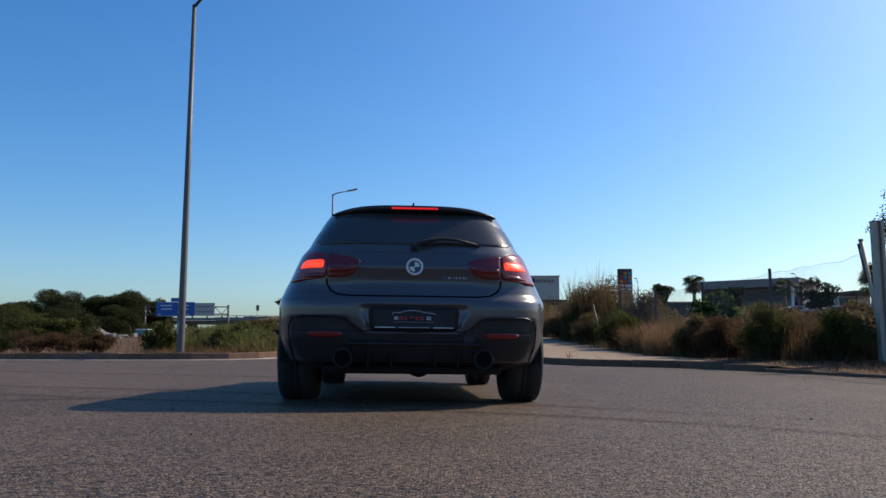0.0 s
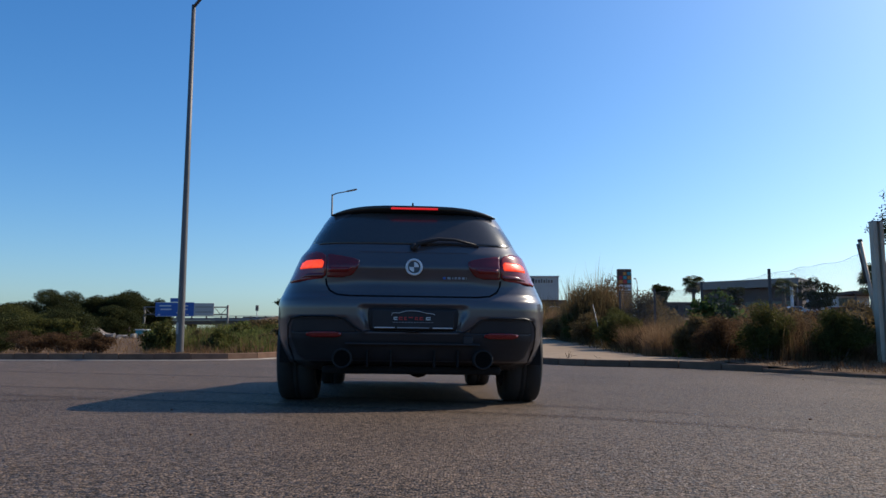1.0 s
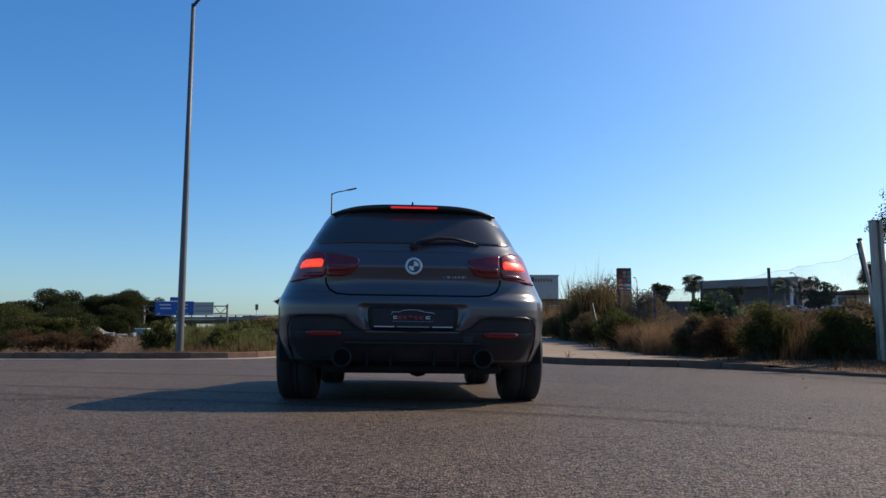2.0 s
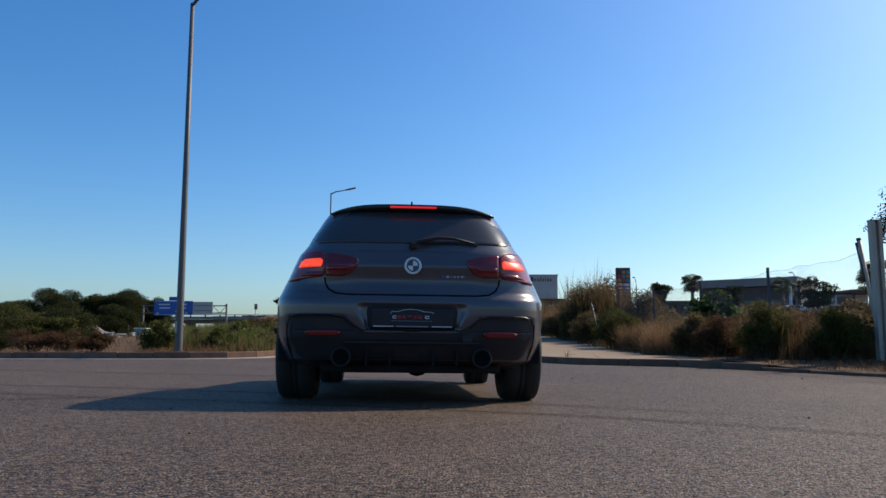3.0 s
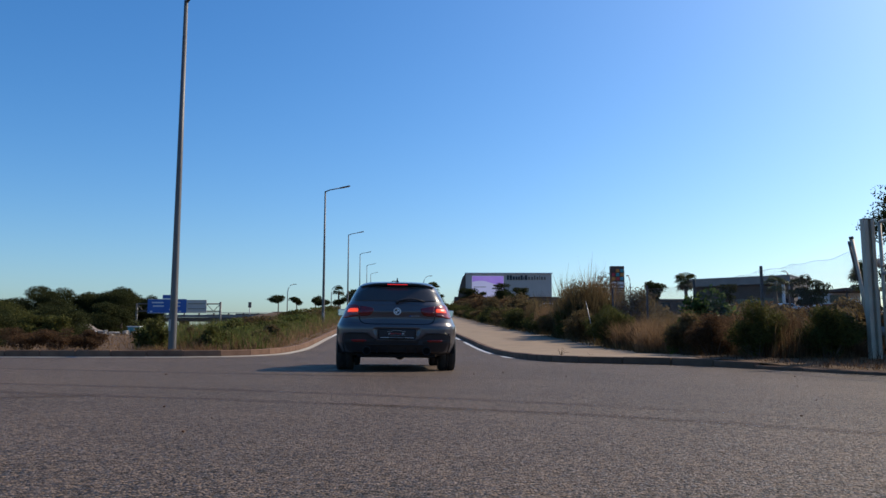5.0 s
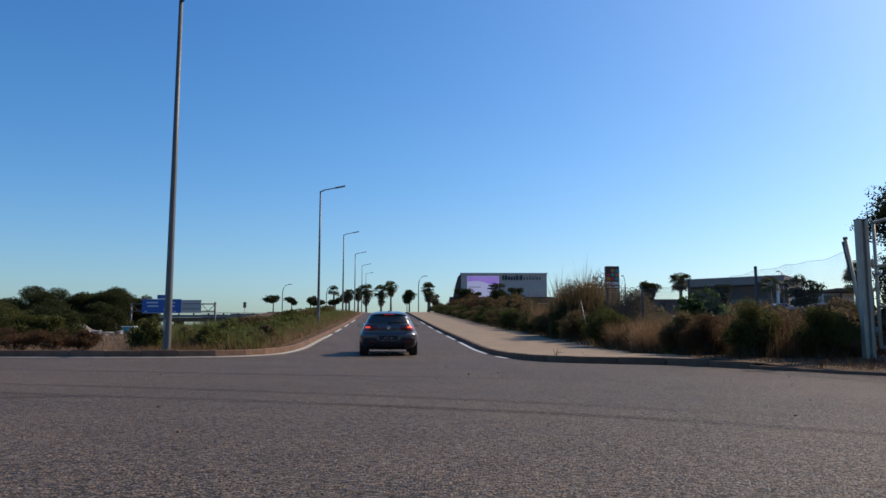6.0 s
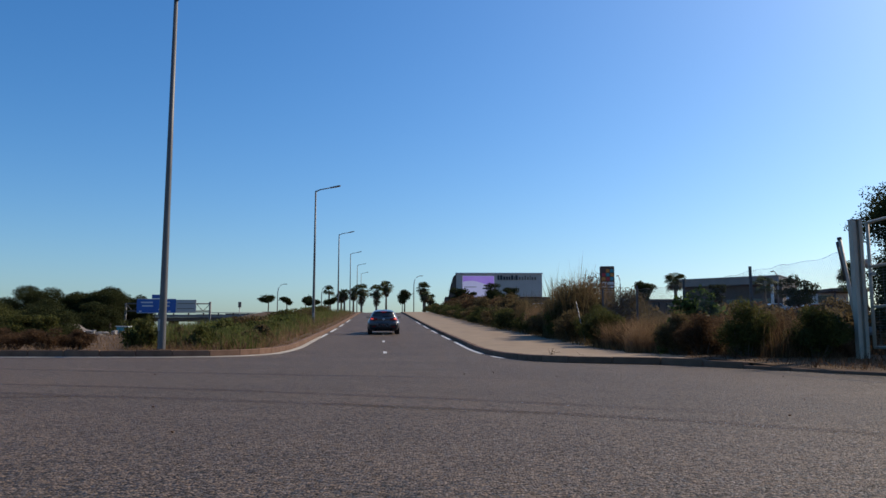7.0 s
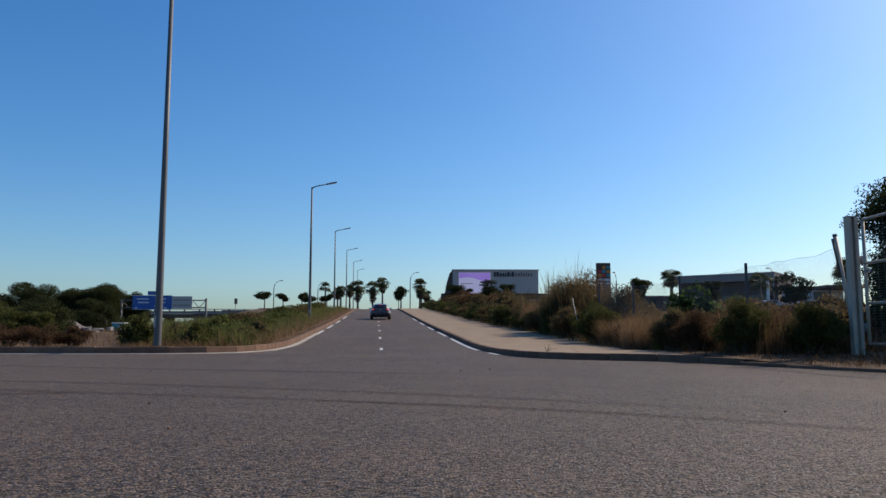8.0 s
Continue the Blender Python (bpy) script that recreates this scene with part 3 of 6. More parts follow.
def wheel(car, x, y, wide, name="wheel"):
    hub = new(name)
    hub.parent = car
    hub.matrix_local = pose(x, y, WHEEL_R)
    prof = [(0.5, 0.74), (0.5, 0.93), (0.44, 0.985), (0.3, 1.0), (0.1, 1.0), (0.08, 0.975), (0.05, 0.975), (0.03, 1.0), (-0.03, 1.0), (-0.05, 0.975), (-0.08, 0.975), (-0.1, 1.0), (-0.3, 1.0), (-0.44, 0.985), (-0.5, 0.93), (-0.5, 0.74)]
    bm = bmesh.new()
    n = 48
    rings = [[bm.verts.new((u * wide, r * WHEEL_R * math.cos(2 * math.pi * k / n), r * WHEEL_R * math.sin(2 * math.pi * k / n))) for k in range(n)] for u, r in prof]
    for a, b in zip(rings, rings[1:]):
        for k in range(n):
            bm.faces.new((a[k], a[(k + 1) % n], b[(k + 1) % n], b[k]))
    part("tyre", bm, RUBBER, hub, smooth=True)
    bm = bmesh.new()
    rr = 0.74 * WHEEL_R
    s = 1 if x > 0 else -1
    rings = [[bm.verts.new((u, r * math.cos(2 * math.pi * k / n), r * math.sin(2 * math.pi * k / n))) for k in range(n)] for u, r in ((wide * 0.5, rr), (wide * 0.5, rr * 0.93), (-wide * 0.5, rr * 0.93), (-wide * 0.5, rr))]
    for a, b in zip(rings, rings[1:]):
        for k in range(n):
            bm.faces.new((a[k], a[(k + 1) % n], b[(k + 1) % n], b[k]))
    for k in range(10):
        a = 2 * math.pi * k / 10
        tube(bm, [(s * wide * 0.38, 0.04 * math.cos(a), 0.04 * math.sin(a)), (s * wide * 0.46, rr * 0.95 * math.cos(a), rr * 0.95 * math.sin(a))], [0.022, 0.014], 6)
    tube(bm, [(s * wide * 0.25, 0, 0), (s * wide * 0.44, 0, 0)], 0.06, 16)
    part("rim", bm, DARK_CHROME, hub, smooth=False)
    tube_part("brake_disc", [(-s * 0.02, 0, 0), (s * 0.01, 0, 0)], 0.15, UNDERSIDE, hub, sides=32)
    return hub


def build_car():
    car = thing("car", Matrix(), "dark grey-blue hatchback car on the asphalt road, rear lamps lit red", "car")
    car_body(car)
    # rear window, roof spoiler with its lamp strip, aerial
    tail_patch("rear_window", [(0.982, -0.585, 0.585), (0.992, -0.635, 0.635), (1.02, -0.637, 0.637), (1.10, -0.600, 0.600), (1.165, -0.560, 0.560), (1.222, -0.52, 0.52)], 0.004, 0.01, TINTED, car, "dark tinted rear window", 14, 48)
    bm = bmesh.new()
    rows = []
    for i in range(33):
        u = -1 + 2 * i / 32
        x = 0.53 * u
        drop = 0.05 * abs(u) ** 4
        back = -0.56 + 0.11 * abs(u) ** 3
        thin = 1 - 0.75 * abs(u) ** 6
        rows.append([bm.verts.new(v) for v in ((x, -0.28, 1.272 - drop), (x, back + 0.06, 1.258 - drop), (x, back + 0.008, 1.248 - drop), (x, back, 1.248 - 0.012 * thin - drop), (x, back + 0.012, 1.248 - 0.034 * thin - drop), (x * 0.98, -0.44, 1.248 - 0.042 * thin - drop))])
    for a, b in zip(rows, rows[1:]):
        for k in range(5):
            bm.faces.new((a[k], a[k + 1], b[k + 1], b[k]))
    spoiler = part("roof_spoiler", bm, BLACK_GLOSS, car, "gloss black roof spoiler", smooth=True)
    bm = bmesh.new()
    box(bm, (0, -0.5545, 1.2285), (0.295, 0.02, 0.0105), bevel=0.003)
    part("brake_lamp_strip", bm, LAMP_DEEP, spoiler, "lit red third brake lamp")
    bm = bmesh.new()
    for x0, x1 in ((-0.018, 0.018),):
        v = [bm.verts.new(c) for c in ((x0, 0.02, 1.30), (x1, 0.02, 1.30), (x1, 0.16, 1.315), (x0, 0.16, 1.315), (-0.004, 0.0, 1.375), (0.004, 0.0, 1.375), (0.004, 0.03, 1.375), (-0.004, 0.03, 1.375))]
        for f in ((0, 1, 5, 4), (1, 2, 6, 5), (2, 3, 7, 6), (3, 0, 4, 7), (4, 5, 6, 7)):
            bm.faces.new([v[k] for k in f])
    part("roof_aerial", bm, BLACK_PLASTIC, car)
    # side windows
    for s in (-1, 1):
        verts, faces = [], []
        for j in range(7):
            z = 1.0 + 0.19 * j / 6
            for i in range(20):
                y = -0.02 + 0.1 * j / 6 + (1.45 - 0.28 * j / 6) * i / 19
                verts.append((s * (slice_at(z)[2] + 0.004), y, z))
        faces = [(j * 20 + i, j * 20 + i + 1, (j + 1) * 20 + i + 1, (j + 1) * 20 + i) for j in range(6) for i in range(19)]
        part("side_window", mesh("side_window", verts, faces, TINTED, True), TINTED, car)
        mirror = part("door_mirror", solid(box, (s * 0.885, 1.52, 0.90), (0.19, 0.11, 0.12), bevel=0.035), PAINT, car, "grey-blue door mirror", smooth=True)
        part("mirror_foot", solid(tube, [(s * 0.73, 1.5, 0.87), (s * 0.82, 1.52, 0.88)], [0.02, 0.025], 8), BLACK_PLASTIC, mirror)
        part("mirror_glass", solid(box, (s * 0.885, 1.462, 0.90), (0.155, 0.006, 0.1), bevel=0.002), CHROME, mirror)
    # windscreen
    verts, faces = [], []
    for j in range(8):
        z = 1.0 + 0.22 * j / 7
        r, f, h = slice_at(z)
        fl = min(1.4, (f - r) * 0.45)
        for i in range(21):
            u = -0.86 + 1.72 * i / 20
            verts.append((u * h, f - fl * (1 - (1 - abs(u) ** 2.6) ** (1 / 2.6)) + 0.006, z))
    faces = [(j * 21 + i, j * 21 + i + 1, (j + 1) * 21 + i + 1, (j + 1) * 21 + i) for j in range(7) for i in range(20)]
    part("windscreen", mesh("windscreen", verts, faces, TINTED, True), TINTED, car, "dark windscreen")
    # tail lamps: the outer part on the wing, the inner on the tailgate
    for s in (-1, 1):
        def rows_for(pairs):
            return [(z, min(s * a, s * b), max(s * a, s * b)) for z, a, b in pairs]
        outer = tail_patch("tail_lamp", rows_for([(0.745, 0.70, 0.765), (0.765, 0.535, 0.778), (0.81, 0.53, 0.778), (0.86, 0.53, 0.755), (0.91, 0.535, 0.725), (0.936, 0.60, 0.692)]), 0.010, 0.02, RED_OUTER_BACKLIT, car, "red wrap-round tail lamp", 12, 16)
        tail_patch("lamp_segment", rows_for([(0.825, 0.555, 0.70), (0.835, 0.548, 0.70), (0.87, 0.545, 0.685), (0.878, 0.56, 0.66)]), 0.013, 0.004, LAMP_RED, outer, "lit red lamp segment", 5, 10)
        tail_patch("lamp_foot", rows_for([(0.768, 0.545, 0.70), (0.795, 0.54, 0.64)]), 0.012, 0.003, RED_LENS, outer, "", 3, 10)
        inner = tail_patch("tailgate_lamp", rows_for([(0.768, 0.43, 0.524), (0.774, 0.39, 0.525), (0.79, 0.365, 0.526), (0.83, 0.335, 0.526), (0.868, 0.325, 0.526), (0.882, 0.34, 0.526), (0.898, 0.42, 0.526), (0.912, 0.50, 0.526)]), 0.009, 0.02, RED_LENS, car, "dark red inner tail lamp on the tailgate", 12, 14)
        tail_patch("lamp_band", rows_for([(0.80, 0.40, 0.515), (0.83, 0.37, 0.515)]), 0.0105, 0.002, RED_DARK, inner, "", 3, 8)
        tail_patch("reflector", rows_for([(0.408, 0.46, 0.60), (0.416, 0.425, 0.635), (0.436, 0.425, 0.64), (0.442, 0.46, 0.60)]), 0.018, 0.008, RED_DARK, car, "narrow red bumper reflector", 5, 10)
    # joints of the tailgate
    tail_seam("tailgate_joint", [(-0.53, 0.76), (-0.525, 0.725), (-0.505, 0.69), (-0.46, 0.664), (-0.38, 0.656), (0.38, 0.656), (0.46, 0.664), (0.505, 0.69), (0.525, 0.725), (0.53, 0.76)], 0.011, HOLE_BLACK, car, 0.001)
    tail_seam("tailgate_crease", [(-0.33, 0.928), (0.33, 0.928)], 0.006, PAINT, car, 0.0)
    # bumper: plate recess, dark lower panel, diffuser, exhausts
    tail_patch("plate_recess", [(0.452, -0.255, 0.255), (0.47, -0.262, 0.262), (0.56, -0.272, 0.272), (0.586, -0.262, 0.262)], 0.003, 0.02, BLACK_PLASTIC, car, "dark number plate recess", 8, 24)
    plate = part("number_plate", solid(box, (0, -0.782, 0.516), (0.485, 0.012, 0.112), bevel=0.004), BLACK_PLASTIC, car, "black show plate with a white and red emblem")
    bar = lambda n, x, z, w, h, m, r=0: part(n, solid(box, (0, 0, 0), (w, 0.003, h), Matrix.Translation((x, -0.7895, z)) @ Matrix.Rotation(r, 4, "Y"), bevel=0.001), m, plate)
    bm = bmesh.new()
    tube(bm, [(-0.130, -0.790, 0.541), (-0.122, -0.790, 0.556), (-0.085, -0.790, 0.555), (-0.055, -0.790, 0.565), (-0.02, -0.790, 0.569), (0.03, -0.790, 0.567), (0.07, -0.790, 0.556), (0.115, -0.790, 0.552), (0.128, -0.790, 0.546)], 0.0017, 6)
    part("emblem_outline", bm, PRINT_WHITE, plate)
    for x, w, m in ((-0.105, 0.022, PRINT_WHITE), (-0.075, 0.022, SIGN_RED), (-0.047, 0.015, SIGN_RED), (-0.015, 0.026, SIGN_RED), (0.019, 0.017, SIGN_RED), (0.048, 0.021, SIGN_RED), (0.089, 0.026, PRINT_WHITE)):
        wide = m is PRINT_WHITE
        bar("emblem_bar", x, 0.529, w, 0.006 if w == 0.026 and not wide else 0.0055, m)
        if w != 0.026 or wide:
            bar("emblem_bar", x, 0.517, w, 0.0055, m)
            bar("emblem_bar", x - w * 0.42, 0.523, 0.005, 0.016, m)
    for k in range(14):
        bar("small_print_bar", -0.115 + 0.0175 * k, 0.500, 0.0125, 0.0035, BADGE_GREY)
    for x, w, m in ((-0.17, 0.12, PRINT_WHITE), (0.0, 0.19, BADGE_GREY), (0.175, 0.12, PRINT_WHITE)):
        bar("lower_print_bar", x, 0.468, w, 0.006, m)
    tail_patch("bumper_insert", [(0.245, -0.60, 0.60), (0.30, -0.70, 0.70), (0.40, -0.735, 0.735), (0.445, -0.74, 0.74)], 0.003, 0.03, BLACK_PLASTIC, car, "black lower bumper panel", 14, 60)
    for s in (-1, 1):
        tail_patch("bumper_insert_wing", [(0.44, min(s * 0.33, s * 0.74), max(s * 0.33, s * 0.74)), (0.48, min(s * 0.36, s * 0.735), max(s * 0.36, s * 0.735)), (0.515, min(s * 0.40, s * 0.725), max(s * 0.40, s * 0.725)), (0.526, min(s * 0.47, s * 0.70), max(s * 0.47, s * 0.70))], 0.003, 0.02, BLACK_PLASTIC, car, "", 12, 30)
        pts = [(0.72, 0.24), (0.755, 0.36), (0.755, 0.48), (0.735, 0.522), (0.68, 0.534), (0.47, 0.532), (0.40, 0.515), (0.345, 0.47), (0.30, 0.446), (0.0, 0.442)]
        tail_seam("insert_lip", [(s * x, z) for x, z in pts], 0.012, BLACK_GLOSS, car, 0.0)
        tip = part("exhaust_tip", solid(tube, [(s * 0.415, -0.55, 0.285), (s * 0.415, -0.80, 0.285)], 0.057, 24), DARK_CHROME, car, "dark chrome exhaust tip", smooth=True)
        # closed disc at the tip's end, the hole's shade painted black
        part("exhaust_bore_disc", solid(tube, [(s * 0.415, -0.79, 0.285), (s * 0.415, -0.803, 0.285)], 0.047, 24), HOLE_BLACK, tip)
        part("exhaust_rim", solid(ring_bar, (s * 0.415, -0.803, 0.285), 0.053, 0.006), DARK_CHROME, tip, smooth=True)
        part("mudflap", solid(box, (s * 0.60, 0.30, 0.24), (0.12, 0.02, 0.14), bevel=0.006), UNDERSIDE, car)
    for x in (-0.27, -0.13, 0.13, 0.27):
        part("diffuser_fin", solid(box, (x, -0.715, 0.285), (0.012, 0.07, 0.10), bevel=0.004), UNDERSIDE, car)
    part("diffuser_shelf", solid(box, (0, -0.752, 0.372), (0.80, 0.03, 0.012), bevel=0.004), BLACK_PLASTIC, car)
    part("tow_eye_cover", solid(box, (0.33, -0.752, 0.40), (0.06, 0.012, 0.045), bevel=0.005), BLACK_PLASTIC, car)
    part("rear_silencer", solid(box, (0.0, -0.38, 0.285), (0.86, 0.34, 0.13), bevel=0.04), UNDERSIDE, car)
    part("rear_axle_carrier", solid(box, (0.0, 0.0, 0.26), (1.1, 0.3, 0.10), bevel=0.04), UNDERSIDE, car)
    part("differential", solid(tube, [(0.06, -0.12, 0.225), (0.06, 0.16, 0.235)], [0.06, 0.09], 12), UNDERSIDE, car, smooth=True)
    for s in (-1, 1):
        part("drive_shaft", solid(tube, [(s * 0.08, 0, 0.26), (s * 0.66, 0, 0.30)], 0.022, 8), UNDERSIDE, car)
    # badge, model lettering bars, wiper
    badge = part("badge", solid(tube, [(0, -0.735, 0.835), (0, -0.748, 0.835)], 0.036, 32), BADGE_DARK, car, "round dark badge with a pale ring")
    part("badge_ring", solid(ring_bar, (0, -0.747, 0.835), 0.045, 0.0075), BADGE_WHITE, badge, smooth=True)
    for a, m in ((0, BADGE_WHITE), (90, BADGE_DARK), (180, BADGE_WHITE), (270, BADGE_DARK)):
        bm = bmesh.new()
        c = bm.verts.new((0, -0.7495, 0.835))
        arc = [bm.verts.new((0.03 * math.cos(radians(a + k * 15)), -0.7495, 0.835 + 0.03 * math.sin(radians(a + k * 15)))) for k in range(7)]
        for p, q in zip(arc, arc[1:]):
            bm.faces.new((c, p, q))
        part("badge_quarter", bm, m, badge)
    for k, x in enumerate((0.185, 0.212, 0.236, 0.254, 0.276, 0.300, 0.318)):
        part("model_letter_bar", solid(box, (x, rear_y(x, 0.772) - 0.003, 0.772), ((0.016, 0.02, 0.006, 0.014, 0.015, 0.016, 0.004)[k], 0.005, 0.014), bevel=0.001), SIGN_BLUE if k == 0 else BADGE_GREY, car)
    wiper = part("rear_wiper", solid(tube, [(0.0, rear_y(0, 0.965) - 0.02, 0.962), (0.03, rear_y(0.03, 0.98) - 0.035, 0.985), (0.15, rear_y(0.15, 1.01) - 0.04, 1.016), (0.25, rear_y(0.25, 1.015) - 0.035, 1.014), (0.38, rear_y(0.38, 0.99) - 0.022, 0.985)], [0.018, 0.014, 0.011, 0.009, 0.006], 8), BLACK_PLASTIC, car, "black rear wiper at rest", smooth=True)
    part("wiper_blade", solid(tube, [(0.04, rear_y(0.04, 0.983) - 0.014, 0.98), (0.2, rear_y(0.2, 0.99) - 0.014, 0.99), (0.40, rear_y(0.40, 0.985) - 0.014, 0.978)], 0.008, 6), BLACK_PLASTIC, wiper)
    part("wiper_cap", solid(tube, [(0, rear_y(0, 0.963) + 0.01, 0.962), (0, rear_y(0, 0.963) - 0.035, 0.962)], [0.028, 0.022], 14), BLACK_PLASTIC, wiper, smooth=True)
    wheels = [wheel(car, s * x, y, w) for s in (-1, 1) for x, y, w in ((0.747, 0, 0.245), (0.742, WHEELBASE, 0.225))]
    return car, wheels


def ring_bar(bm, c, radius, thick):
    """A ring that faces the tail."""
    n, k = 32, 8
    rings = [[bm.verts.new((c[0] + (radius + thick * math.cos(b)) * math.cos(a), c[1] + thick * 0.6 * math.sin(b), c[2] + (radius + thick * math.cos(b)) * math.sin(a))) for b in (2 * math.pi * j / k for j in range(k))] for a in (2 * math.pi * i / n for i in range(n))]
    for i in range(n):
        for j in range(k):
            bm.faces.new((rings[i][j], rings[(i + 1) % n][j], rings[(i + 1) % n][(j + 1) % k], rings[i][(j + 1) % k]))


CAR, WHEELS = build_car()

# distance of the rear axle along the road, by the second
DRIVE_T = (0, 3.4, 3.5, 3.6, 3.7, 3.8, 3.9, 4.0, 4.1, 4.2, 4.3, 4.4, 4.5, 4.6, 4.7, 5.0, 5.4, 5.8, 6.0, 6.2, 6.4, 6.6, 6.8, 7.0, 7.2, 7.4, 7.6, 7.8, 8.0)
DRIVE_Y = (5.35, 5.35, 5.37, 5.43, 5.52, 5.64, 5.80, 6.01, 6.29, 6.62, 7.01, 7.47, 8.00, 8.60, 9.24, 11.55, 15.55, 20.6, 23.6, 26.85, 30.3, 34.1, 38.3, 42.5, 47.0, 51.7, 56.4, 61.0, 65.4)


def car_place(t):
    y = float(np.interp(t, DRIVE_T, DRIVE_Y))
    x = -0.225 - 0.0596 * (y - 5.35) * float(np.interp(y, [5, 20, 66], [1.0, 0.98, 0.93]))
    return x, y


def car_pose(t):
    x, y = car_place(t)
    head = math.degrees(math.atan(0.0596))
    rear, front = land_z(x, y), land_z(x - 0.16, y + WHEELBASE)
    nose = math.degrees(math.atan((front - rear) / WHEELBASE))
    lean = math.degrees(math.atan((land_z(x - 0.8, y) - land_z(x + 0.8, y)) / 1.6))
    return pose(x, y, rear, nose, lean, head)


def motions():
    """The car stands, then pulls away up the road; its wheels turn with it."""
    times = [0.0, 3.4] + [3.4 + k / 15 for k in range(1, 69)] + [8.0]
    walk(CAR, [(t, car_pose(t)) for t in times])
    for w in WHEELS:
        at, side = w.location.copy(), 0.0
        rows, turn, last = [(0.0, pose(*at))], 0.0, car_place(3.4)[1]
        for k in range(0, 139):
            t = 3.4 + k / 30
            y = car_place(min(t, 8.0))[1]
            turn -= min(80.0, math.degrees((y - last) / WHEEL_R))
            last = y
            rows.append((min(t, 8.0), pose(*at, turn)))
        walk(w, rows)


# ---- foliage helpers ----
def leaves(name, blobs, count, size, material, parent, seed, flat=0.0, slim=0.45, label="", rough_edge=0.35):
    """A crown of small leaf clumps scattered through uneven blobs (x, y, z, rx, ry, rz), denser towards the outside."""
    rng = np.random.default_rng(seed)
    b = np.array(blobs, float)
    vol = b[:, 3] * b[:, 4] * b[:, 5]
    pick = rng.choice(len(b), count, p=(vol ** 0.7) / (vol ** 0.7).sum())
    way = rng.normal(size=(count, 3))
    way /= np.linalg.norm(way, axis=1, keepdims=True)
    lump = 1 + rough_edge * np.sin(way[:, 0] * 5 + pick * 2.1) * np.sin(way[:, 1] * 6 + pick) * np.cos(way[:, 2] * 5 + pick * 1.3)
    r = rng.uniform(0.25, 1.0, count) ** 0.6 * lump
    c = b[pick, :3] + way * r[:, None] * b[pick, 3:]
    u = rng.normal(size=(count, 3))
    u[:, 2] = u[:, 2] * (1 - flat)
    u /= np.linalg.norm(u, axis=1, keepdims=True)
    v = np.cross(u, rng.normal(size=(count, 3)))
    v /= np.linalg.norm(v, axis=1, keepdims=True)
    s = size * rng.uniform(0.5, 1.35, count)[:, None]
    quad = np.stack([c - u * s, c + v * s * slim, c + u * s, c - v * s * slim], 1).reshape(-1, 3)
    faces = np.arange(count * 4).reshape(-1, 4)
    me = bpy.data.meshes.new(name)
    me.from_pydata(quad.tolist(), [], faces.tolist())
    me.materials.append(material)
    return part(name, me, material, parent, label)


def blades(name, places, heights, width, material, seed, lean=0.3, parent=None, bend=0.5):
    """Upright blades or stems, each two joined strips that bend over."""
    rng = np.random.default_rng(seed)
    p = np.array(places, float)
    n = len(p)
    h = np.array(heights, float)[:, None]
    a = rng.uniform(0, 2 * math.pi, n)
    side = np.stack([np.cos(a), np.sin(a), np.zeros(n)], 1) * width * rng.uniform(0.6, 1.4, n)[:, None]
    tip = np.stack([rng.normal(0, lean, n), rng.normal(0, lean, n), np.ones(n)], 1)
    mid = p + tip * h * np.array([bend, bend, 1]) * 0.55
    end = p + tip * h
    verts = np.stack([p - side, p + side, mid + side * 0.7, mid - side * 0.7, end], 1).reshape(-1, 3)
    faces = []
    for k in range(n):
        o = 5 * k
        faces += [(o, o + 1, o + 2, o + 3), (o + 3, o + 2, o + 4)]
    me = bpy.data.meshes.new(name)
    me.from_pydata(verts.tolist(), [], faces)
    me.materials.append(material)
    return part(name, me, material, parent)


def ground_at(x, y):
    return ground_height(x, y)


# ---- street lamps ----
def street_lamp(x, y, height, arm, label, z=None, turn=0):
    lamp = thing("street_lamp", pose(x, y, ground_at(x, y) if z is None else z, 0, 0, turn), label, "street lamp", "street lamps along the road")
    tube_part("post", [(0, 0, -0.1), (0, 0, 0.02), (0, 0, height * 0.5), (0, 0, height)], [0.12, 0.115, 0.085, 0.06], LAMP_POST, lamp, sides=14)
    part("base_plate", solid(box, (0, 0, 0.015), (0.36, 0.36, 0.03), bevel=0.006), LAMP_POST, lamp)
    box_part("service_door", (0, -0.112, 0.75), (0.10, 0.02, 0.34), GALVANISED, lamp, bevel=0.004)
    tube_part("arm", [(0, 0, height - 0.06), (0.35, 0, height + 0.10), (arm * 0.6, 0, height + 0.25)], [0.05, 0.045, 0.04], LAMP_POST, lamp)
    head = part("lamp_head", solid(box, (0, 0, 0), (0.85, 0.24, 0.09), Matrix.Translation((arm * 0.6 + 0.40, 0, height + 0.34)) @ Matrix.Rotation(radians(-12), 4, "Y"), bevel=0.03), SIGN_GREY, lamp, "flat grey lamp head")
    part("lamp_glass", solid(box, (0.05, 0, -0.05), (0.5, 0.18, 0.02), Matrix.Translation((arm * 0.6 + 0.40, 0, height + 0.34)) @ Matrix.Rotation(radians(-12), 4, "Y")), PANEL_GREY, head)
    return lamp


street_lamp(-7.72, 22.75, 10.74, 1.9, "tall grey street lamp standing behind the kerb", -0.02, -38)
for lx, ly, lz in ((-8.75, 60, 1.42), (-11.2, 98, 3.1), (-13.35, 135, 4.7), (-15.45, 172, 6.2), (-17.7, 209, 7.45)):
    street_lamp(lx, ly, 10.55, 1.9, "tall grey street lamp on the grass verge", lz)


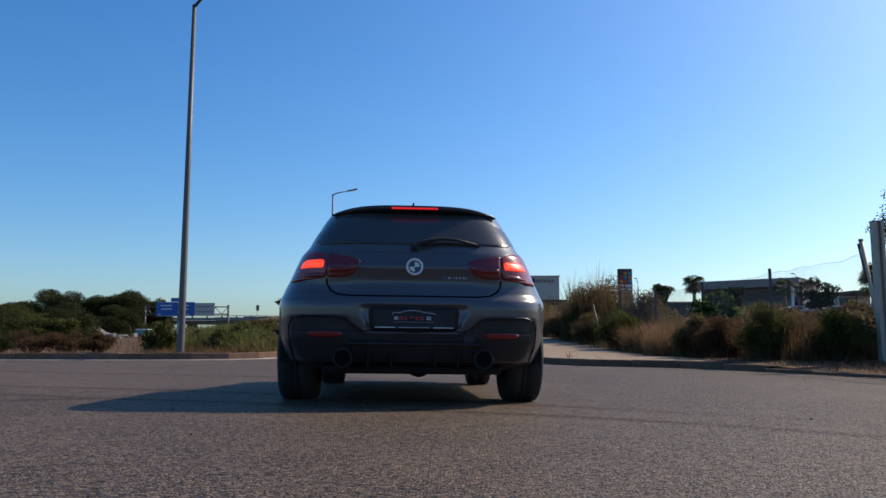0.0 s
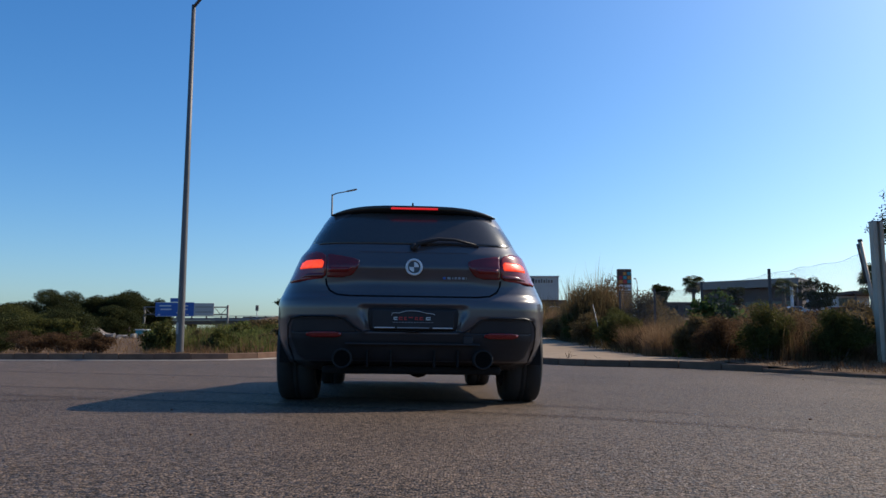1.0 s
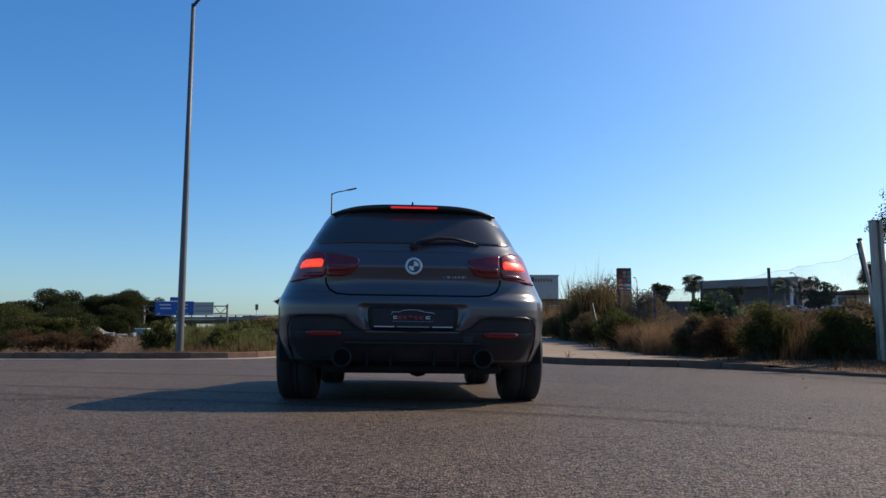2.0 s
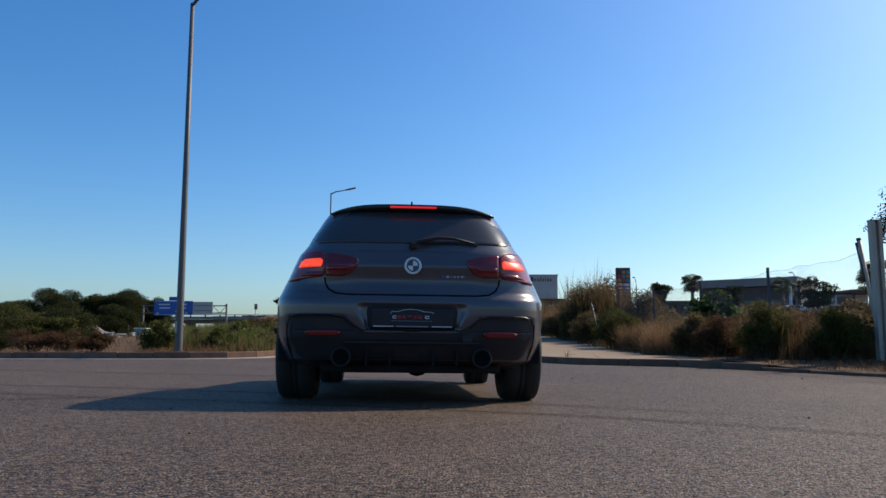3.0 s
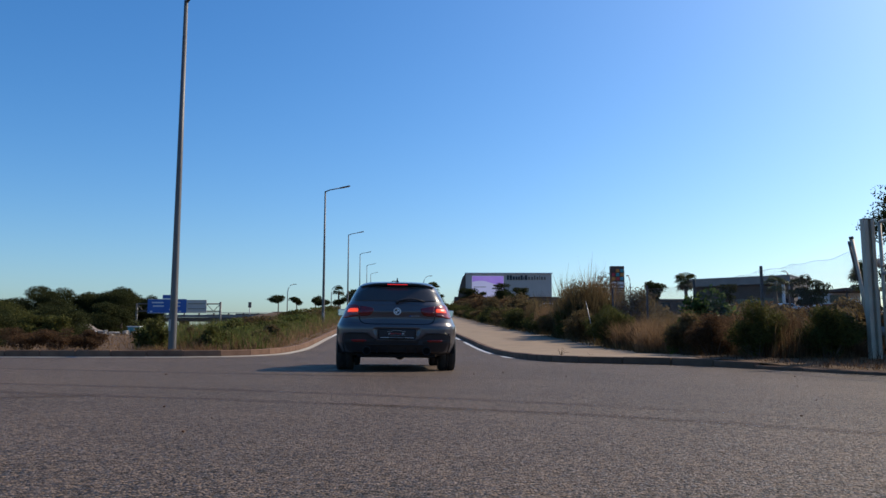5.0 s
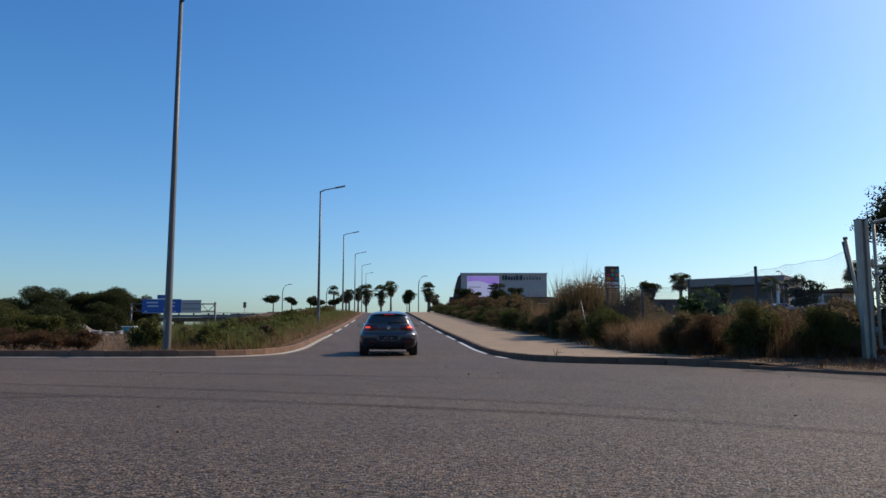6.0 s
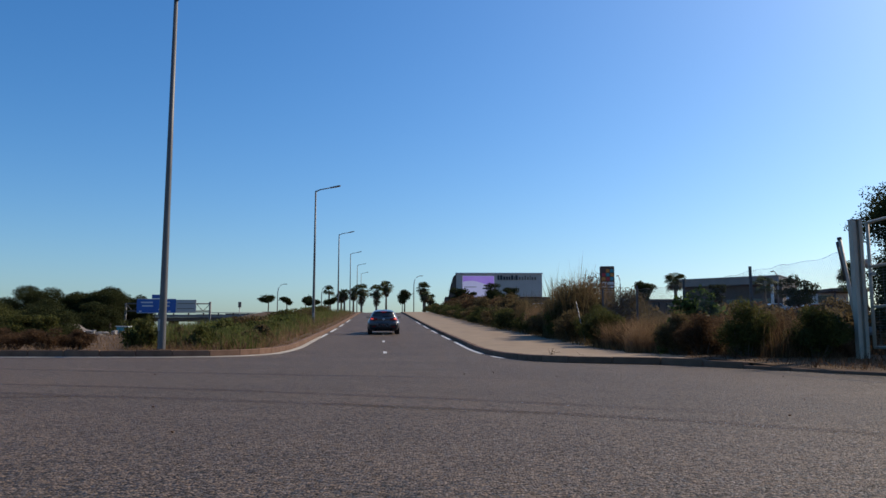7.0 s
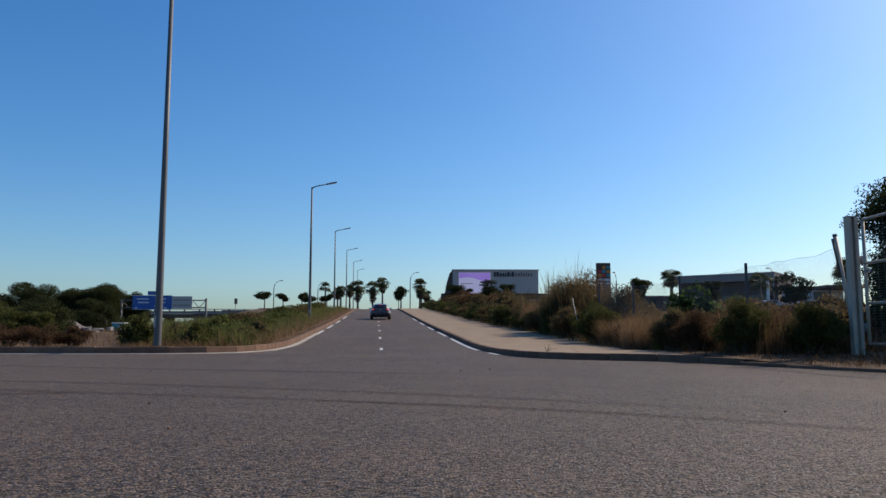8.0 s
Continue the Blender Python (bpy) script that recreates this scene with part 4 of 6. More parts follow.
def hook_lamp(x, y, z, height, turn=0):
    lamp = thing("hook_lamp", pose(x, y, z, 0, 0, turn), "slim grey street lamp with a curved arm", "street lamp", "curved street lamps")
    tube_part("post", [(0, 0, 0), (0, 0, height * 0.75), (0.15, 0, height * 0.88), (0.6, 0, height * 0.97), (1.1, 0, height)], [0.10, 0.08, 0.07, 0.06, 0.05], GALVANISED, lamp)
    part("lamp_head", solid(box, (1.4, 0, height), (0.7, 0.25, 0.12), bevel=0.04), SIGN_GREY, lamp)


for hx, hy, hz, hh in ((-28.5, 148, 4.6, 6.2), (-19.8, 146, 4.8, 5.6), (-2.4, 150, 5.4, 7.2), (-5.4, 175, 6.1, 4.4)):
    hook_lamp(hx, hy, hz, hh)
hook_lamp(28.0, 110, 3.9, 5.6, 90)
hook_lamp(46.8, 101, 4.4, 5.0, 90)


# ---- trees ----
def pine(x, y, z, height, wide, seed, label="dark green bushy pine tree"):
    rng = random.Random(seed)
    tree = thing("pine_tree", pose(x, y, z), label, "tree", "pines beside the highway")
    bm = bmesh.new()
    top = height * 0.7
    tube(bm, [(0, 0, -0.2), (0.1, 0, top * 0.5), (0.05, 0.1, top)], [0.2, 0.15, 0.08], 8)
    blobs = []
    for k in range(15):
        a, r = rng.uniform(0, 6.28), rng.uniform(0.1, 0.36) * wide
        h = rng.uniform(0.15, 0.84) * height
        p = (r * math.cos(a), r * math.sin(a), h)
        tube(bm, [(0.05, 0, h * 0.6), (p[0] * 0.6, p[1] * 0.6, h * 0.85), p], [0.07, 0.05, 0.03], 6)
        s = rng.uniform(0.17, 0.27)
        blobs.append((*p, wide * s, wide * s, height * rng.uniform(0.12, 0.18)))
    blobs.append((0, 0, height * 0.86, wide * 0.26, wide * 0.26, height * 0.14))
    part("trunk", bm, BARK, tree, smooth=True)
    leaves("crown", blobs, 24000, 0.085, PINE_GREEN, tree, seed, slim=0.4, rough_edge=0.2)


PINES = [(-50, 84, 3.4, 5.2), (-47.2, 82, 3.7, 4.4), (-44.9, 83, 4.6, 4.2), (-42.2, 82, 5.8, 4.4), (-39.6, 82, 5.6, 4.0), (-37.2, 83, 5.2, 3.8), (-35.3, 82, 4.8, 3.6), (-33.4, 82, 5.7, 4.0), (-40.4, 104, 5.9, 3.8), (-38.7, 105, 6.1, 3.2), (-48, 74, 3.0, 4.4), (-41, 73, 3.9, 4.4), (-36.4, 75, 4.0, 4.2), (-33.0, 77, 3.8, 4.0)]
for i, (px, py, ph, pw) in enumerate(PINES):
    pine(px, py, 0.2, ph, pw * 1.2, 100 + i)


def round_tree(x, y, z, height, wide, seed, label, green=TREE_GREEN, leaf=0.16, count=2200, name="tree", clear=0.35, clumps=8):
    rng = random.Random(seed)
    tree = thing(name, pose(x, y, z), label, "tree")
    bm = bmesh.new()
    tube(bm, [(0, 0, -0.3), (0.04, 0, height * clear), (0.0, 0.05, height * 0.75)], [0.035 * height, 0.025 * height, 0.012 * height], 8)
    blobs = []
    for k in range(clumps):
        a, r = rng.uniform(0, 6.28), rng.uniform(0.08, 0.34) * wide
        h = rng.uniform(clear + 0.12, 0.86) * height
        tube(bm, [(0, 0, height * clear), (r * math.cos(a) * 0.6, r * math.sin(a) * 0.6, h * 0.85), (r * math.cos(a), r * math.sin(a), h)], [0.018 * height, 0.012 * height, 0.006 * height], 6)
        s = rng.uniform(0.16, 0.26)
        blobs.append((r * math.cos(a), r * math.sin(a), h, wide * s, wide * s, height * rng.uniform(0.10, 0.17)))
    part("trunk", bm, BARK, tree, smooth=True)
    leaves("crown", blobs, count, leaf, green, tree, seed, slim=0.45)
    return tree


# umbrella-shaped trees beyond the verge, trees by the far buildings
for i, (tx, ty, tz, th, tw) in enumerate(((-28.6, 140, 5.0, 3.5, 4.0), (-26.0, 144, 5.0, 3.3, 3.2), (-22.8, 146, 5.1, 3.6, 3.6), (-20.4, 140, 5.0, 2.6, 2.8), (-17.6, 142, 5.0, 3.0, 3.0))):
    round_tree(tx, ty, tz, th, tw, 200 + i, "small umbrella-shaped tree on the far verge", PINE_GREEN, 0.11, 3600, "umbrella_tree", 0.5)
round_tree(-4.2, 150, 5.4, 4.6, 3.6, 230, "round-headed green tree at the crest of the road", PINE_GREEN, 0.12, 4500)
round_tree(5.4, 130, 4.6, 4.6, 4.4, 231, "bushy dark tree beside the large sign", PINE_GREEN, 0.13, 7000, clear=0.15, clumps=16)
round_tree(12.6, 140, 6.3, 4.4, 5.2, 232, "dark tree in front of the large sign", PINE_GREEN, 0.13, 7000, clear=0.2, clumps=16)
round_tree(8.6, 150, 6.6, 3.0, 3.0, 233, "dark tree in front of the large sign", PINE_GREEN, 0.13, 5000, clear=0.15, clumps=14)
round_tree(17.0, 150, 6.6, 4.0, 3.6, 234, "dark tree in front of the large sign", PINE_GREEN, 0.13, 5000, clear=0.15, clumps=14)
round_tree(46.6, 95, 4.0, 4.4, 5.0, 235, "dense dark green tree beside the low building", PINE_GREEN, 0.13, 7000, clear=0.06, clumps=16)
round_tree(25.4, 90, 4.0, 3.2, 3.4, 236, "dense dark green tree behind the fence", PINE_GREEN, 0.13, 5000, clear=0.06, clumps=14)
round_tree(32.0, 84, 3.8, 2.6, 2.4, 237, "dense dark green tree behind the fence", PINE_GREEN, 0.12, 4500, clear=0.06, clumps=14)
# unseen tree right of the view, added to shade the gate and pavement
round_tree(13.6, 16.4, 0.0, 5.3, 6.0, 241, "tall dark green tree behind the metal gate", PINE_GREEN, 0.085, 60000, clear=0.08, clumps=26)
round_tree(16.8, 24.0, 0.0, 6.2, 5.4, 240, "tall dark green tree behind the metal gate", PINE_GREEN, 0.055, 110000, clear=0.1, clumps=34)


def palm(x, y, z, height, seed, skirt=0.0, spread=1.3, lean=0.0, count=34):
    rng = random.Random(seed)
    tree = thing("palm_tree", pose(x, y, z), "fan palm with a bare trunk and drooping fronds" if not skirt else "fan palm with a thick skirt of dead fronds", "palm tree", "palms along the road")
    tip = Vector((lean, 0, height))
    tube_part("trunk", [(0, 0, -0.3), (lean * 0.3, 0, height * 0.5), tuple(tip)], [0.24, 0.17, 0.15], PALM_TRUNK, tree, sides=10)
    verts, faces = [], []
    for k in range(count):
        a, e = rng.uniform(0, 6.28), rng.uniform(-0.7, 1.25)
        d = Vector((math.cos(a) * math.cos(e), math.sin(a) * math.cos(e), math.sin(e)))
        side = d.cross(Vector((0, 0, 1))).normalized()
        up = side.cross(d)
        ln = spread * rng.uniform(0.75, 1.1)
        o = tip + d * ln * 0.45 - Vector((0, 0, 0.05 * ln))
        stem = len(verts)
        verts += [tuple(tip + side * 0.02), tuple(tip - side * 0.02), tuple(o)]
        faces.append((stem, stem + 1, stem + 2))
        for j in range(9):
            f = radians(-75 + 150 * j / 8)
            w = (d * math.cos(f) + side * math.sin(f)) * ln * 0.6
            p = o + w * 0.65
            q = o + w - Vector((0, 0, 0.18 * ln))
            n = (side * math.cos(f) - d * math.sin(f)) * 0.045 * ln
            s = len(verts)
            verts += [tuple(o), tuple(p + n + up * 0.02), tuple(q), tuple(p - n + up * 0.02)]
            faces.append((s, s + 1, s + 2, s + 3))
    me = mesh("crown", verts, faces, FROND)
    part("crown", me, FROND, tree, "green fan fronds")
    if skirt:
        leaves("dead_frond_skirt", [(lean * 0.8, 0, height - 0.2 - skirt * 0.5, 0.75, 0.75, skirt * 0.55), (lean * 0.9, 0, height - 0.2, 0.6, 0.6, 0.4)], 700, 0.3, PALM_SKIRT, tree, seed, slim=0.2)
    return tree


for i, (px, py, pz, ph, sk, sp) in enumerate(((-18.9, 150, 5.2, 4.4, 0, 1.4), (-17.6, 160, 5.4, 3.8, 1.2, 1.5), (-15.9, 150, 5.2, 3.9, 1.0, 1.3), (-14.9, 158, 5.4, 4.3, 1.4, 1.3), (-12.75, 152, 5.3, 4.6, 2.8, 2.0), (-9.95, 154, 5.5, 4.3, 2.8, 1.9), (-8.1, 156, 5.6, 5.3, 1.8, 1.7), (-0.5, 152, 5.4, 4.8, 1.8, 1.8), (0.9, 165, 5.9, 3.0, 1.2, 1.4), (-0.2, 140, 5.0, 3.0, 0.8, 1.2), (26.2, 80, 3.6, 2.6, 0.5, 1.5), (33.6, 60, 2.6, 2.9, 0, 1.4), (34.8, 62, 2.6, 2.4, 0, 1.5), (35.6, 80, 3.6, 2.4, 0, 1.5))):
    palm(px, py, pz, ph, 300 + i, sk, sp, 0.3 if i == 11 else 0.0, 28 if i > 9 else 40)


# ---- left: verge, gantry sign, viaduct, parked cars ----
def verge_grass():
    rng = random.Random(5)
    spots, hs, straw, sh = [], [], [], []
    for k in range(46000):
        y = 22.0 + 90 * rng.random() ** 2.2
        x = middle(y) - HALF - 0.35 - 9.5 * rng.random() ** 1.3 if y > 26 else rng.uniform(-10.6, -5.4)
        if x < -0.385 * y or inside_road(x + 0.35, y) or inside_road(x, y - 0.5) or y < 22.3:
            continue
        back = min(1.0, (middle(max(y, 26)) - HALF - x) / 2.2) if y > 25 else min(1.0, max((y - 22.5) / 1.6, 0.15))
        tuft = 0.55 + 0.6 * (noise.noise(Vector((x * 0.7, y * 0.35, 3))) + 0.5)
        h = (0.16 + 0.60 * back) * tuft * rng.uniform(0.6, 1.15)
        if rng.random() < 0.9 * (1 - back) + 0.34:
            straw.append((x, y, ground_at(x, y) - 0.02))
            sh.append(h * 0.8)
        else:
            spots.append((x, y, ground_at(x, y) - 0.02))
            hs.append(h)
    g = blades("verge_grass", spots, hs, 0.014, GRASS, 6, 0.25)
    tagged(g, "tall green grass on the road verge", "grass", kind="stuff")
    s = blades("dry_verge_grass", straw, sh, 0.012, STRAW, 7, 0.35)
    tagged(s, "dry yellow grass along the kerb", "grass", kind="stuff")


verge_grass()


def field_straw():
    rng = random.Random(8)
    spots, hs = [], []
    for k in range(9000):
        y = 22.4 + 40 * rng.random() ** 1.6
        x = -10 - 26 * rng.random()
        if y < 22.2 + 0.018 * -x or (y > 34 and rng.random() < 0.4):
            continue
        spots.append((x, y, ground_at(x, y) - 0.02))
        hs.append(rng.uniform(0.06, 0.24) * (1.3 if y > 26 else 0.8))
    tagged(blades("field_straw", spots, hs, 0.012, STRAW, 9, 0.5), "short dry straw on the open field", "grass", kind="stuff")


field_straw()


def shrub(x, y, height, wide, seed, green, label, count=1800, leaf=0.07, group="", deep=None, name="shrub", lift=0.0, slim=0.4, twigs=14, stem=BARK):
    """A many-stemmed shrub: stems from the ground and leaf clumps on them."""
    rng = random.Random(seed)
    bush = thing(name, pose(x, y, ground_at(x, y) + lift), label, "shrub", group)
    bm = bmesh.new()
    blobs = []
    deep = deep or wide
    for k in range(twigs):
        a, r = rng.uniform(0, 6.28), rng.uniform(0.05, 0.42)
        p = Vector((r * wide * math.cos(a), r * deep * math.sin(a), height * rng.uniform(0.35, 0.86) * (1.15 - r)))
        tube(bm, [(p.x * 0.25, p.y * 0.25, -0.05), (p.x * 0.7, p.y * 0.7, p.z * 0.6), tuple(p)], [0.016, 0.011, 0.005], 5, False)
        s = rng.uniform(0.13, 0.24)
        blobs.append((*p, wide * s, deep * s, height * rng.uniform(0.13, 0.24)))
    blobs.append((0, 0, height * 0.3, wide * 0.36, deep * 0.36, height * 0.28))
    part("branchwork", bm, stem, bush)
    leaves("foliage", blobs, count, leaf, green, bush, seed, slim=slim)
    return bush


# low growth under and before the pines
for i, (sx, sy, sh_, sw) in enumerate(((-17.5, 29, 1.0, 3.0), (-15.6, 31, 1.2, 2.2), (-20.5, 36, 1.5, 4.2), (-18.4, 38, 1.6, 3.0), (-24.5, 44, 2.0, 5.0), (-23.4, 46, 1.9, 4.6), (-20.6, 42, 1.3, 2.6), (-29, 55, 2.2, 6), (-28.5, 58, 2.2, 5), (-31.4, 68, 1.9, 3.6))):
    shrub(sx, sy, sh_, sw, 400 + i, SHRUB_GREEN if i % 3 == 1 else PINE_GREEN, "dense dark green shrub on the field edge", 11000, 0.055, "shrubs on the field edge")
for i, (sx, sy) in enumerate(((-36, 88), (-42, 88), (-48, 88), (-54, 88), (-41, 107), (-58, 92))):
    shrub(sx, sy, 2.6, 7.0, 460 + i, PINE_GREEN, "dark undergrowth beneath the pines", 5000, 0.12, "undergrowth beneath the pines")
for i, (sx, sy, sh_, sw) in enumerate(((-13.4, 25.2, 0.75, 1.7), (-12.2, 25.0, 0.8, 1.5), (-11.4, 25.6, 0.6, 1.2))):
    shrub(sx, sy, sh_, sw, 420 + i, DRY_BROWN, "rust-brown dry shrub behind the kerb", 6000, 0.032, "dry shrubs behind the kerb")
for i, (sx, sy, sw) in enumerate(((-14.9, 25.8, 1.5), (-16.4, 26.4, 1.6))):
    shrub(sx, sy, 0.6, sw, 426 + i, PINE_GREEN, "low dark green shrub behind the kerb", 6000, 0.032, "dark shrubs behind the kerb")
shrub(-8.7, 23.8, 1.1, 1.3, 430, SHRUB_GREEN, "green leafy shrub beside the street lamp", 2600, 0.06)
shrub(-8.0, 25.2, 0.8, 0.9, 431, SHRUB_OLIVE, "olive green shrub beside the street lamp", 1600, 0.06)
for i, (sx, sy, sh_, sw) in enumerate(((-6.9, 24.2, 0.75, 1.2), (-6.0, 25.6, 0.6, 0.9), (-6.6, 27.2, 0.75, 1.3), (-7.6, 29, 0.85, 1.6), (-6.6, 31, 0.7, 1.2), (-8.6, 33, 0.95, 2.0), (-7.9, 38, 0.85, 2.0), (-9.6, 42, 1.0, 2.4), (-9.0, 50, 0.95, 2.6), (-10.6, 58, 1.1, 3.0), (-11.4, 68, 1.2, 3.4), (-12.4, 80, 1.3, 4), (-13.4, 94, 1.3, 4), (-14.6, 108, 1.2, 4))):
    shrub(sx, sy, sh_, sw, 440 + i, (SHRUB_GREEN, SHRUB_OLIVE, GRASS)[i % 3], "rough green shrub on the grass verge", 1800, 0.09 + 0.002 * i, "shrubs on the verge")


def gantry():
    g = thing("gantry_sign", Matrix(), "steel motorway gantry with blue and grey sign boards", "road sign")
    for x, top in ((-38.7, 4.9), (-27.9, 5.1)):
        tube_part("gantry_post", [(x, 100, 0.0), (x, 100, top)], 0.14, LAMP_POST, g)
    for z in (3.9, 4.85):
        tube_part("gantry_beam", [(-38.7, 100, z), (-27.9, 100, z)], 0.08, LAMP_POST, g)
    for k in range(12):
        x = -38.7 + 0.9 * k
        tube_part("gantry_brace", [(x, 100, 3.9 if k % 2 else 4.85), (x + 0.9, 100, 4.85 if k % 2 else 3.9)], 0.04, LAMP_POST, g)
    blue = box_part("blue_board", (-34.7, 99.7, 4.55), (5.0, 0.1, 1.8), SIGN_BLUE, g, "blue direction board with white lines of lettering", 0.03)
    for z, x, w in ((5.0, -35.9, 1.5), (5.0, -33.4, 0.9), (4.55, -35.8, 1.4), (4.55, -33.6, 1.2), (4.1, -34.0, 0.8), (3.85, -36.7, 0.3), (3.85, -33.0, 0.3)):
        box_part("lettering_bar", (x, 99.64, z), (w, 0.02, 0.17), PRINT_WHITE, blue)
    for z in (3.66, 5.44):
        box_part("board_border", (-34.7, 99.64, z), (4.9, 0.02, 0.05), PRINT_WHITE, blue)
    grey = box_part("grey_board", (-30.9, 99.7, 4.55), (2.6, 0.1, 1.6), PANEL_GREY, g, "grey board with pale lines", 0.03)
    for z in (4.85, 4.2):
        box_part("lettering_bar", (-30.9, 99.64, z), (2.2, 0.02, 0.09), SIGN_GREY, grey)
    box_part("small_board", (-34.6, 99.7, 5.75), (1.4, 0.08, 0.5), SIGN_BLUE, g)


gantry()


def viaduct():
    v = thing("viaduct", Matrix(), "low concrete motorway viaduct with a pale parapet", "bridge")
    # the deck's shade is painted: dark brown in place of concrete grey
    box_part("deck", (-47, 160, 4.3), (34, 6, 0.7), FACADE_DARK, v, "concrete deck with its shade put into a dark colour")
    box_part("parapet", (-47, 156.9, 4.95), (34, 0.25, 0.55), PARAPET_GREY, v)
    for k in range(12):
        box_part("parapet_post", (-63 + 3 * k, 156.7, 5.35), (0.25, 0.15, 0.5), FACADE_DARK, v)
    tube_part("rail", [(-64, 156.7, 5.6), (-30, 156.7, 5.6)], 0.07, GALVANISED, v)
    for x in (-60, -52, -44, -36):
        box_part("pier", (x, 160, 1.9), (1.2, 3, 4.4), FACADE_DARK, v)


viaduct()


def parked_car(x, y, turn, paint, label, scale=1.0):
    c = thing("parked_car", pose(x, y, ground_at(x, y), 0, 0, turn), label, "car", "cars parked by the highway")
    bm = bmesh.new()
    prof = [(-2.1, 0.35), (-2.1, 0.75), (-1.9, 0.92), (-1.5, 0.98), (-0.9, 1.40), (0.6, 1.42), (1.25, 0.98), (1.95, 0.82), (2.1, 0.6), (2.1, 0.35)]
    l = [bm.verts.new((px, -0.85 + 0.12 * (pz > 1.1), pz)) for px, pz in prof]
    r = [bm.verts.new((px, 0.85 - 0.12 * (pz > 1.1), pz)) for px, pz in prof]
    for k in range(len(prof)):
        j = (k + 1) % len(prof)
        bm.faces.new((l[k], l[j], r[j], r[k]))
    bm.faces.new(l)
    bm.faces.new(r[::-1])
    part("body", bm, paint, c)
    for s in (-1, 1):
        bm = bmesh.new()
        bm.faces.new([bm.verts.new((px, s * py, pz)) for px, py, pz in ((-1.25, 0.857, 1.0), (-0.85, 0.75, 1.33), (0.55, 0.75, 1.35), (1.0, 0.857, 1.0))])
        part("side_window", bm, WINDOW_DARK, c)
        for px in (-1.3, 1.3):
            tube_part("wheel", [(px, s * 0.68, 0.31), (px, s * 0.88, 0.31)], 0.31, RUBBER, c, sides=20)


for cx, cy, ct, cm, cl in ((-37.4, 65.5, 14, CAR_WHITE, "white car parked on the open field"), (-41.5, 67, 5, CAR_WHITE, "white car parked on the open field"), (-32.6, 71, -8, SIGN_GREY, "grey car parked before the pines")):
    parked_car(cx, cy, ct, cm, cl)


def rubble(x, y):
    """Broken slabs and lumps of pale concrete tipped on the field."""
    rng = random.Random(63)
    heap = thing("rubble_heap", pose(x, y, ground_at(x, y)), "pale broken concrete tipped on the open field", "rubble")
    for k in range(26):
        bm = bmesh.new()
        w, d, h = rng.uniform(0.25, 0.8), rng.uniform(0.25, 0.6), rng.uniform(0.12, 0.34)
        box(bm, (0, 0, 0), (w, d, h), bevel=0.03)
        for v in bm.verts:
            v.co += Vector((rng.uniform(-0.05, 0.05), rng.uniform(-0.05, 0.05), rng.uniform(-0.03, 0.03)))
        bm.transform(pose(-2.6 + 5.0 * rng.random(), rng.uniform(-0.8, 0.8), h * 0.45 + (0.0, 0.18, 0.34)[k % 3], rng.uniform(-14, 14), rng.uniform(-14, 14), rng.uniform(0, 180)))
        part("slab", bm, GUTTER if k % 4 else FACADE_WHITE, heap)


rubble(-25.2, 61.5)
skip = thing("rubbish_skip", pose(-24.3, 62.6, ground_at(-24.3, 62.6)), "small faded teal and white rubbish skip", "skip")
part("tub", solid(box, (0, 0, 0.5), (0.9, 0.8, 0.7), bevel=0.06), TOTEM_TEAL, skip)
part("rim", solid(box, (0, 0, 0.88), (1.0, 0.9, 0.07), bevel=0.02), FACADE_WHITE, skip)
for sx in (-0.35, 0.35):
    part("runner", solid(box, (sx, 0, 0.07), (0.12, 0.9, 0.16), bevel=0.02), POST_DARK, skip)

# ---- right: hedge, fence, gate ----
HEDGE_Y, HEDGE_X = (14, 17, 20, 29, 39, 60, 90, 125), (6.5, 6.2, 6.1, 5.9, 5.3, 3.9, 2.3, 0.6)


def hedge_x(y):
    return float(np.interp(y, HEDGE_Y, HEDGE_X))


NEAR = [
    (6.30, 15.1, 1.10, 1.15, SHRUB_GREEN, "dense dark green shrub behind the kerb"),
    (7.35, 14.5, 1.05, 1.15, SHRUB_GREEN, "dark green shrub with brown twigs by the gate"),
    (6.95, 15.5, 0.85, 0.95, DRY_BROWN, "reddish brown dry shrub by the fence"),
    (5.95, 16.5, 0.95, 1.1, DRY_BROWN, "reddish brown dry shrub behind the kerb"),
    (5.85, 17.7, 0.95, 1.0, SHRUB_OLIVE, "olive shrub with thin stems behind the kerb"),
    (6.9, 17.4, 1.0, 1.3, DRY_BROWN, "reddish brown dry shrub by the fence"),
    (7.7, 16.6, 0.95, 1.3, DRY_BROWN, "reddish brown dry shrub by the fence"),
    (6.6, 19.4, 1.0, 1.3, DRY_BROWN, "reddish brown dry shrub by the fence"),
    (6.2, 22.8, 0.8, 1.2, DRY_BROWN, "reddish brown dry shrub by the pavement"),
    (6.35, 27.0, 1.40, 1.9, SHRUB_GREEN, "dark green rounded shrub at the pavement's edge"),
    (6.6, 29.4, 1.55, 1.7, SHRUB_GREEN, "dark green rounded shrub at the pavement's edge"),
    (5.9, 31.0, 1.2, 1.8, SHRUB_OLIVE, "olive shrub at the pavement's edge"),
    (6.1, 33.6, 1.5, 2.0, SHRUB_GREEN, "dark green rounded shrub at the pavement's edge"),
    (5.7, 36.2, 1.1, 1.8, SHRUB_OLIVE, "olive shrub at the pavement's edge"),
    (5.6, 39.0, 1.0, 1.7, SHRUB_GREEN, "dark green rounded shrub at the pavement's edge"),
]
